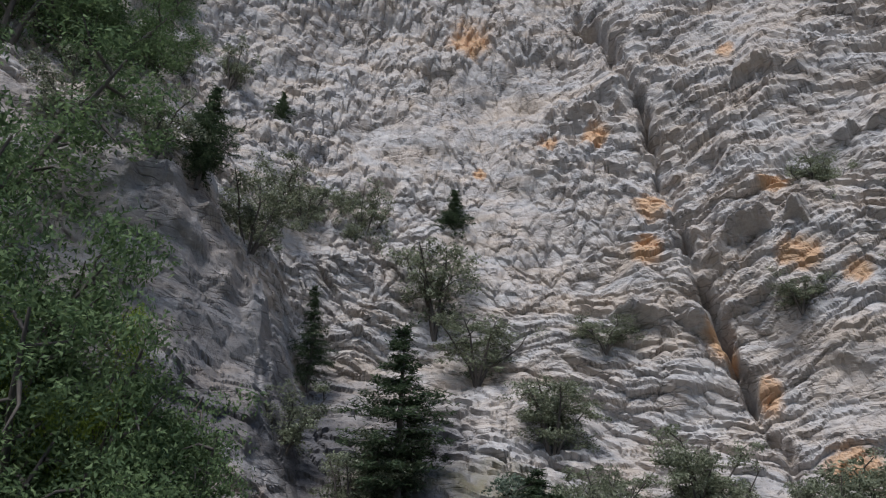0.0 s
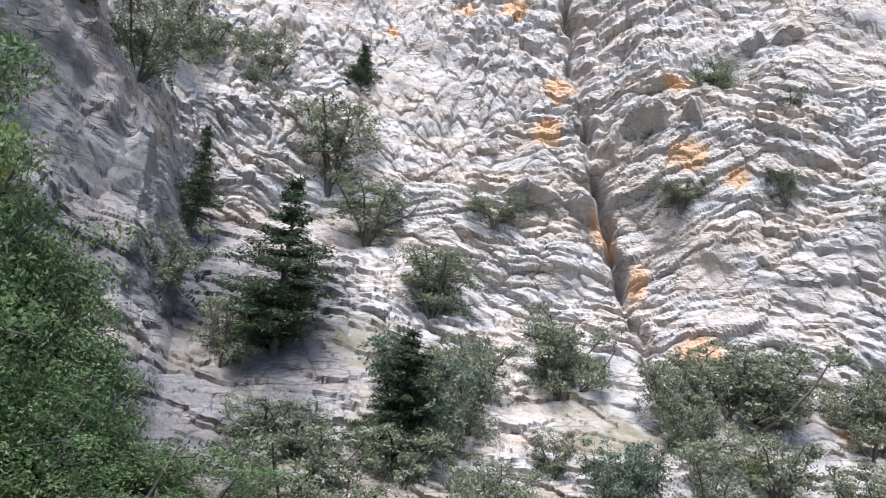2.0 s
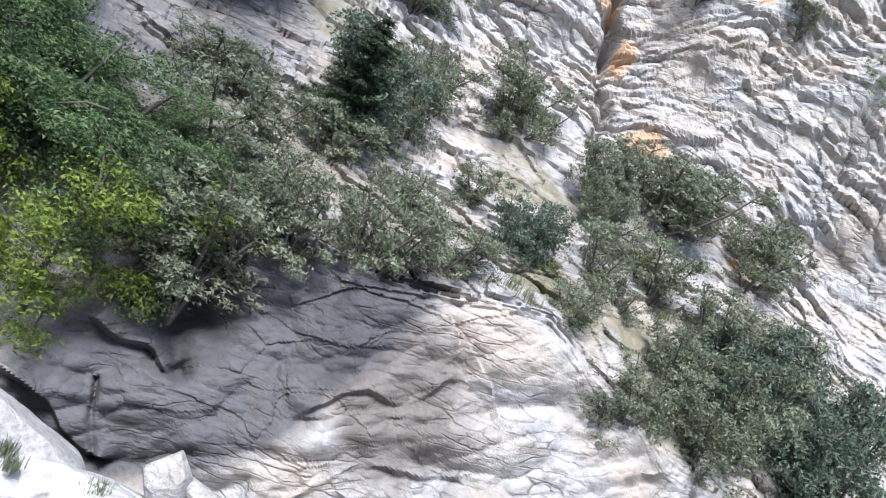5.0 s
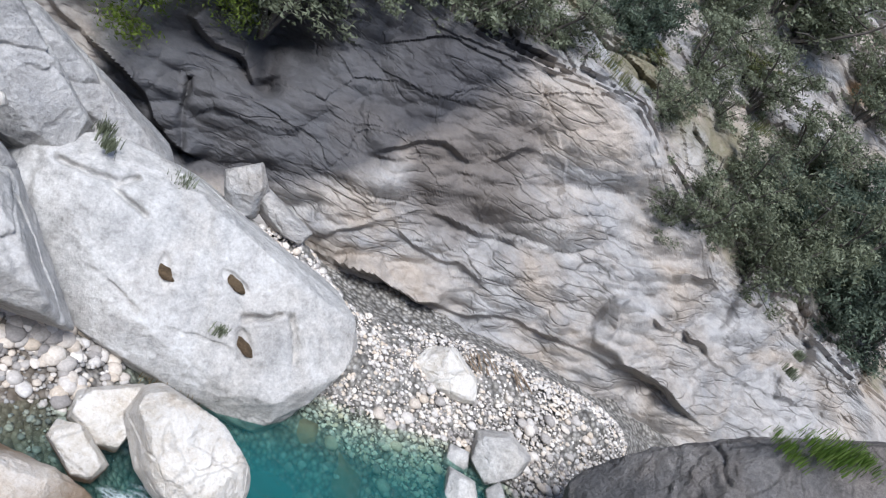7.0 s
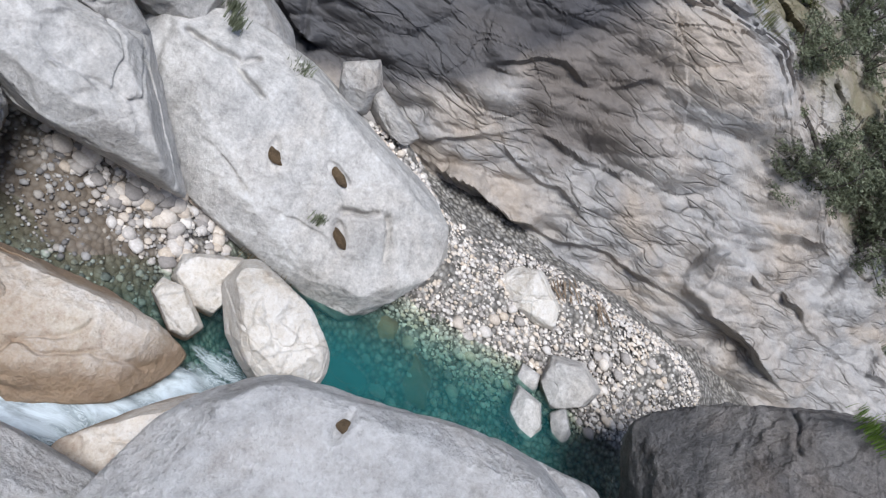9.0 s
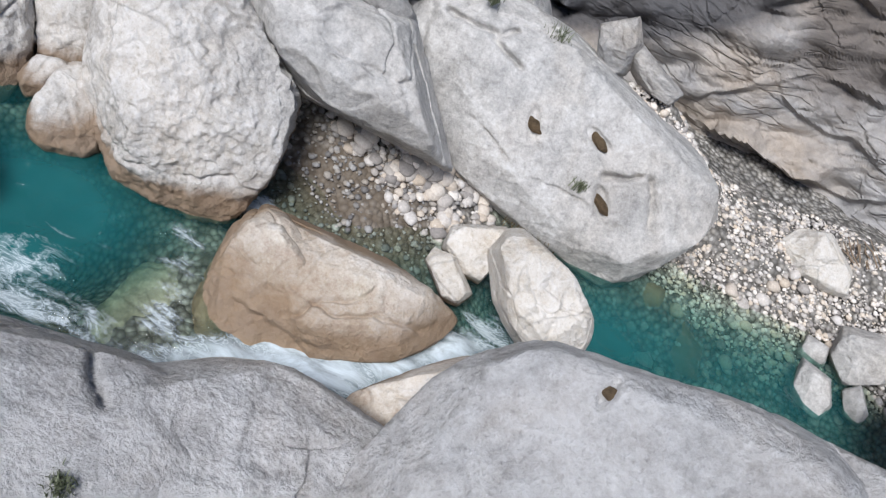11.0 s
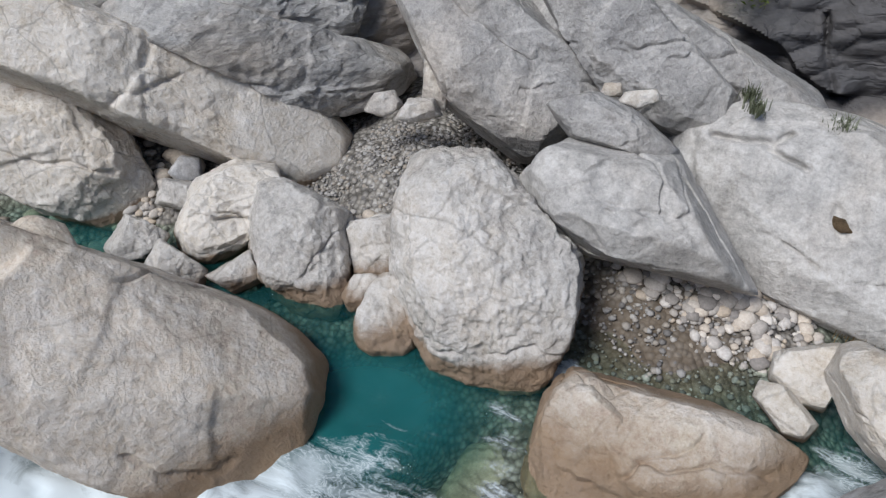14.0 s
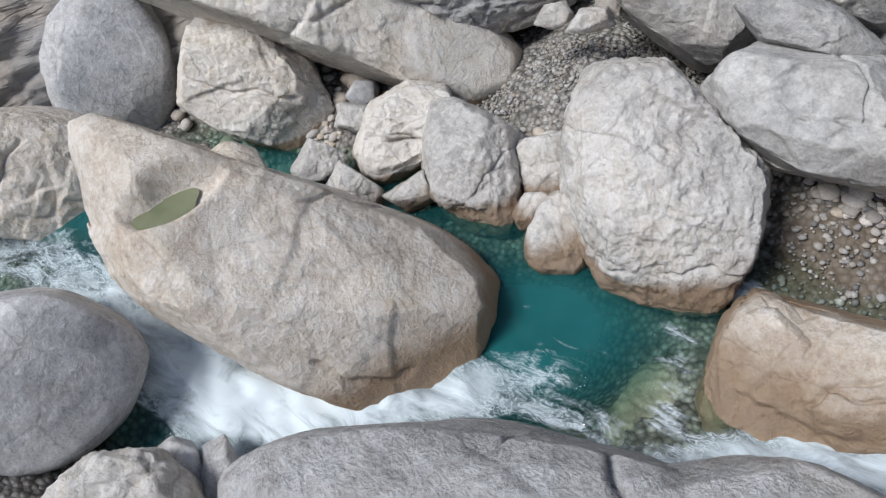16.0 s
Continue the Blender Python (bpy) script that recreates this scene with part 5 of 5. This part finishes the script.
PLANTS["bush"] += [(-29.2, 29.3, 1.5, 2.2), (-27.6, 23.4, 2.2, 1.8), (-39, 25.5, 2.7, 2.5), (-28.8, 22, 1.5, 1.8), (-14.4, 18.2, 1.3, 1.9), (3, 18.6, 1.3, 2.2), (-40.4, 29, 2.1, 2.3), (-33.3, 28.7, 0.9, 1.4), (-7.7, 14.6, 2.3, 2.1), (-13.4, 15.2, 2.9, 2.4), (-1.8, 14, 2.7, 3.1), (3.9, 13.8, 1.9, 2.2), (-4.1, 14.3, 1.6, 1.6), (-18.8, 16.2, 2, 2.3), (-27.7, 21.8, 2.5, 1.8), (-32.6, 25.4, 2.6, 3.6), (-39.2, 26.6, 2.3, 2.6), (-36.7, 18, 2.1, 2.1), (-41.7, 19.4, 2.6, 2.5), (-43.2, 21.3, 3.8, 3.1), (-34.7, 16.9, 1.5, 1.6), (-31.9, 20, 1.2, 1.2)]
PLANTS["bush"] += [(-18.4, 19.9, 1.5, 1.3), (2, 14.5, 1.8, 1.8), (-7.4, 18.1, 1.8, 2.3), (-4.4, 15.5, 1.8, 2), (2, 14.1, 1.8, 1.9), (0.3, 16.1, 2.5, 2.7), (-8.3, 26.1, 2.3, 3), (-11.9, 22.3, 2.2, 2.7), (-18.6, 23.7, 2.7, 2.8), (6.5, 21.2, 2.1, 2.1), (11.4, 22.2, 2.1, 2.4), (3.3, 21.8, 2.4, 2.5), (-36.1, 17.4, 1.8, 2), (-37, 19.7, 2.3, 2.2), (-41.8, 20.5, 2.4, 2.5), (-29, 17.3, 1.5, 1.6)]
PLANTS["dark"] += [(-39.1, 20.5, 2.0, 2.0), (-45.7, 22.5, 3.4, 3.2), (-48.5, 23, 3.2, 3.0), (-24.2, 19.1, 2.2, 2), (-23.5, 18.7, 2.2, 1.7), (-47.2, 23.9, 4.6, 3.6), (-49.2, 25.1, 3.5, 2.5), (-7.8, 20, 3.1, 3), (-7.1, 21.3, 1.6, 1.4), (-41.5, 22.4, 3, 2.9)]
PLANTS["lime"] += [(8, 13.6, 3.4, 3.5), (34.5, 15.2, 4.8, 4.5), (26, 17.2, 5.8, 3), (38, 18.5, 8.7, 5), (30.5, 15.3, 4.3, 4), (22, 15.2, 2.5, 3.6)]
PLANTS["oak"] += [(30, 25.5, 5, 5), (33, 27, 6, 5.5), (36, 26, 6, 6), (28.5, 28, 4.5, 4), (33, 30, 5, 5), (37, 30, 6, 6), (26, 29.5, 3.5, 3.5), (6.8, 14.3, 3.4, 3.7), (13.4, 14.6, 3.5, 3.8), (37, 21, 7.3, 7.5), (33.5, 18.5, 8.9, 6), (38, 17, 9.2, 6), (30, 17.5, 5.9, 5.5), (25.5, 16.5, 5.2, 4.6), (34, 15.8, 6.3, 5.5), (28.5, 15.6, 5, 4.6), (21.5, 16.3, 4, 3.8), (18.5, 15.4, 3.1, 3.6), (16, 15, 2.5, 3.2), (3.5, 15.2, 1.4, 2.8), (12, 15.8, 2.2, 3.6), (7, 15.6, 1.6, 3.2), (21, 16, 5.5, 4.2), (18, 15.6, 4.1, 3.8), (43, 18, 10.9, 6), (24, 17.5, 6.7, 4.5), (20, 16.8, 5, 4), (28, 19, 6.9, 5)]
PLANTS["bush"] += [(-33.3, 22, 2.4, 2.4), (-38.9, 22.5, 2.6, 2.6), (-42.2, 23.5, 2.8, 2.8), (-28.9, 20, 2.2, 2.2)]
PLANTS["low"] += [(-31.9, 22.4, 0.9, 1.2), (-26, 18.8, 0.7, 0.8), (-3, 12.6, 0.7, 0.7), (3.9, 12.6, 0.5, 0.5)]

MODELS = {
    "bush": [leafy("bush", 10 + i, 6, 5, 4, 52, 0.017, 0.3, 0.085, 0.42, "grey-green maquis shrub growing from the rock", "shrub", "shrub") for i in range(5)],
    "dark": [leafy("dark", 20 + i, 6, 6, 4, 60, 0.018, 0.15, 0.09, 0.4, "dark green evergreen shrub on the slope", "shrub", "shrub") for i in range(2)],
    "low": [leafy("low", 30, 6, 3, 3, 40, 0.03, 0.1, 0.1, 0.45, "small yellowish scrub in a crevice", "shrub", "scrub")],
    "oak": [leafy("oak", 40 + i, 4, 9, 5, 110, 0.009, 0.25, 0.085, 0.4, "leafy green tree on the shaded bank", "tree", "broadleaf_tree") for i in range(3)],
    "lime": [leafy("lime", 50 + i, 4, 9, 5, 110, 0.0095, 0.25, 0.085, 0.4, "tree with bright yellow-green leaves", "tree", "broadleaf_tree") for i in range(2)],
    "fir": [fir(60 + i, label="dark conifer with drooping branches on the slope") for i in range(2)],
    "densefir": [fir(70, 22, 1.5, "dense dark green conifer on the slope")],
    "snag": [fir(80, 14, label="bare dead conifer on a ledge", bare=True)],
}


def plant_all():
    rng = random.Random(5)
    first = {}
    for kind, places in PLANTS.items():
        for i, (az, r, tall, broad) in enumerate(places):
            ob = MODELS[kind][i % len(MODELS[kind])]
            a = radians(az)
            wide = broad / (0.42 if "fir" in kind else 0.5 if kind == "snag" else 0.72 if kind in ("oak", "lime") else 0.8)
            tall *= 1.12 if kind in ("oak", "lime") else 1.05
            m = Matrix.LocRotScale((-r * math.sin(a), r * math.cos(a), bank_z(az, r) - (0.05 if "fir" in kind else 0.12 * tall if kind in ("oak", "lime") else 0.24 * tall)), Euler((rng.uniform(-0.06, 0.06), rng.uniform(-0.06, 0.06), rng.uniform(0, 6.28))), (wide, wide, tall))
            if ob in first:
                copy_thing(ob, m)
            else:
                first[ob] = m
    for ob, m in first.items():
        ob.matrix_basis = m


plant_all()


# ---- gravel, cobbles and stones ----
def pebble_form(rng, fine):
    bm = bmesh.new()
    bmesh.ops.create_icosphere(bm, subdivisions=2 if fine else 1, radius=1)
    sc = np.array([1, rng.uniform(0.7, 1), rng.uniform(0.45, 0.8)])
    V = np.array([v.co[:] for v in bm.verts])
    F = np.array([[v.index for v in f.verts] for f in bm.faces])
    bm.free()
    cut = rng.normal(size=(5, 3))
    cut /= np.linalg.norm(cut, axis=1)[:, None]
    for c in cut:
        over = np.maximum(0, V @ c - 0.78)
        V = V - over[:, None] * c
    return V * sc * (1 + 0.06 * rng.normal(size=(len(V), 1))), F


def stones_on(name, label, count, area, sizes, seed, lift=0.35, keep=None, fine=False, mat=None):
    """Loose stones strewn over a stretch of the bed: area is cx, cy, rx, ry, turn."""
    rng = np.random.default_rng(seed)
    forms = [pebble_form(rng, fine) for i in range(10)]
    cx, cy, rx, ry, turn = area
    c, s = math.cos(radians(turn)), math.sin(radians(turn))
    V, F, n = [], [], 0
    a, q = rng.uniform(0, 6.28, count), rng.uniform(0, 1, count) ** 0.55
    u, w = rx * q * np.cos(a), ry * q * np.sin(a)
    xs, ys = cx + u * c - w * s, cy + u * s + w * c
    for x, y, z in zip(xs, ys, bed(xs, ys)):
        if keep and not keep(x, y, z):
            continue
        size = sizes[0] * (sizes[1] / sizes[0]) ** (rng.uniform() ** 2.2)
        P, f = forms[rng.integers(10)]
        t = rng.uniform(0, 6.28)
        ct, st = math.cos(t), math.sin(t)
        Q = P * size
        Q = np.stack([Q[:, 0] * ct - Q[:, 1] * st, Q[:, 0] * st + Q[:, 1] * ct, Q[:, 2]], 1) + (x, y, z + lift * size)
        V.append(Q)
        F.append(f + n)
        n += len(Q)
    me = mesh_of(name, np.concatenate(V), np.concatenate(F), mat or PEBBLE_MIX)
    return tagged(new(name, me), label, "stones", kind="stuff")


def pebble_mix(name, tone=1.0, cool=0.0):
    m, t, p = material(name)
    g = t.nodes.new("ShaderNodeNewGeometry")
    col = ramp(t, g.outputs["Random Per Island"], [(0.0, (0.2, 0.19, 0.185)), (0.25, (0.36, 0.34, 0.32)), (0.5, (0.5, 0.485, 0.47)), (0.75, (0.44, 0.38, 0.31)), (1.0, (0.62, 0.6, 0.57))])
    col = mix(t, 1.0, col, (tone, tone * (0.97 + cool), tone * (0.94 + 2 * cool)), "MULTIPLY")
    col = mix(t, 0.6, col, ramp(t, noise_tex(t, g.outputs["Position"], 30, 5), [(0.3, (0.35, 0.35, 0.35)), (0.7, (0.65, 0.65, 0.65))]), "OVERLAY")
    t.links.new(col, p.inputs["Base Color"])
    p.inputs["Roughness"].default_value = 0.8
    return m


PEBBLE_MIX = pebble_mix("mixed_river_stones")
SCREE = pebble_mix("grey_scree", 0.7, 0.03)
stones_on("gravel", "grey and cream gravel between the slabs", 1500, (-0.9, 7.5, 2.0, 1.5, 5), (0.02, 0.08), 1, mat=SCREE)
stones_on("cobbles", "pale rounded cobbles heaped beside the slab", 700, (-0.45, 7.95, 1.8, 0.75, -14), (0.04, 0.16), 2, fine=True, mat=pebble_mix("pale_cobbles", 1.15))
stones_on("cobbles", "pale loose stones wedged between the boulders", 240, (-7.2, 6.3, 2.4, 1.0, 10), (0.06, 0.2), 12, fine=True)
stones_on("gravel", "pale gravel bar at the foot of the wall", 9000, (6.6, 10.2, 4.2, 1.5, 3), (0.018, 0.07), 3, mat=pebble_mix("pale_gravel", 1.35))
stones_on("cobbles", "white cobbles along the gravel bar", 200, (7.4, 9.7, 2.6, 0.8, 5), (0.06, 0.15), 4, fine=True, mat=pebble_mix("white_cobbles", 1.2))
stones_on("gravel", "dark grey scree behind the boulders", 4500, (-5.5, 8.2, 2.6, 2.0, 0), (0.02, 0.06), 5, mat=SCREE)
stones_on("gravel", "pale gravel wedged behind the white slab", 1500, (2.3, 10.8, 1.6, 0.9, 10), (0.025, 0.1), 6, mat=pebble_mix("chalky_gravel", 1.35))
stones_on("cobbles", "loose stones among the boulders", 260, (-10.5, 6.0, 4.2, 1.6, 0), (0.08, 0.28), 7, fine=True)
stones_on("cobbles", "stones lying on the pool floor", 110, (6.0, 8.4, 2.4, 1.0, 15), (0.06, 0.2), 8, fine=True)


# ---- grass, ferns and driftwood ----
GRASS = leaf_material("grass_blades", (0.07, 0.13, 0.02), (0.13, 0.21, 0.04), (0.22, 0.3, 0.08))
STRAW = leaf_material("dry_straw", (0.2, 0.14, 0.07), (0.32, 0.23, 0.12), (0.42, 0.33, 0.2))


def blades(rng, count, spread, tall, width):
    V, F = [], []
    for i in range(count):
        x, y = rng.normal(size=2) * spread
        a, lean, h = rng.uniform(0, 6.28), rng.uniform(0.1, 0.7), tall * rng.uniform(0.5, 1.2)
        side = np.array([-math.sin(a), math.cos(a), 0]) * width
        p0, p1 = np.array([x, y, -0.05]), np.array([x + lean * 0.3 * h * math.cos(a), y + lean * 0.3 * h * math.sin(a), h * 0.6])
        p2 = np.array([x + lean * h * math.cos(a), y + lean * h * math.sin(a), h])
        n = len(V)
        V += [p0 - side, p0 + side, p1 + side * 0.8, p1 - side * 0.8, p2 + side * 0.1, p2 - side * 0.1]
        F += [(n, n + 1, n + 2, n + 3), (n + 3, n + 2, n + 4, n + 5)]
    return np.array(V), np.array(F)


def tuft(at, seed, count, spread, tall, label, name="grass_tuft", mat=None, width=0.006):
    V, F = blades(np.random.default_rng(seed), count, spread, tall, width)
    ob = new(name, mesh_of(name, V, F, mat or GRASS, False))
    ob.location = at
    return tagged(ob, label, "plant", kind="stuff")


for i, (x, y, z) in enumerate([(7.98, 6.19, 4.88), (8.12, 6.07, 5.13), (8.36, 5.98, 5.31), (8.5, 5.9, 5.4), (8.25, 6.0, 5.2)]):
    tuft((x, y, z), 200 + i, 160, 0.12, 0.13, "bright green grass tuft on dark rock")
for i, (x, y, z, s) in enumerate([(0.4, 9.83, 2.09, 0.3), (-0.67, 9.57, 2.29, 0.2), (-1.31, 1.57, 1.66, 0.16), (-1.59, 8.43, 2.0, 0.16), (-0.82, 10.01, 2.22, 0.22), (1.75, 8.52, 1.05, 0.16), (12.44, 11.09, 3.98, 0.25), (12.42, 11.25, 4.32, 0.2)]):
    tuft((x, y, z), 220 + i, 110, 0.3 * s, 0.65 * s, "small dark green plant rooted in a rock crack", "crevice_plant", LEAF["bush"], 0.008)
for i, (x, y, z) in enumerate([(6.46, 14.53, 6.36), (7.02, 14.58, 6.19), (12.36, 17.86, 6.82), (12.69, 17.88, 6.92), (10.9, 14.3, 5.1)]):
    tuft((x, y, z), 240 + i, 70, 0.14, 0.3 if i < 5 else 0.07, "yellowish grass tuft on the rock", mat=LEAF["low"] if i < 5 else STRAW)
tuft((1.5, 8.15, 0.05), 250, 120, 0.22, 0.2, "dry straw washed under the slab", "straw_heap", STRAW)


def driftwood(at, seed, turn, count=14, long=0.6):
    """A raft of thin dry sticks left by high water."""
    rng = np.random.default_rng(seed)
    root = new("driftwood")
    for i in range(count):
        l = long * rng.uniform(0.5, 1.1)
        a = radians(turn) + rng.normal() * 0.25
        c = np.array([rng.normal() * 0.06 + (i - count / 2) * 0.05 * -math.sin(a), rng.normal() * 0.06 + (i - count / 2) * 0.05 * math.cos(a), 0.02 + 0.02 * (i % 3)])
        w = np.array([math.cos(a), math.sin(a), rng.normal() * 0.15]) * l / 2
        part = new("stick", joined("stick", [tube([c - w, c + rng.normal(size=3) * 0.02, c + w], [0.012, 0.014, 0.007], 5)], STICK))
        part.parent = root
    root.location = at
    return tagged(root, "dry brown sticks stranded against the rock", "driftwood")


STICK = bark_material("bleached_wood", (0.16, 0.11, 0.07), (0.36, 0.28, 0.2))
driftwood((6.7, 10.95, 0.95), 260, 100)
driftwood((7.55, 10.85, 1.05), 261, 110, 6)
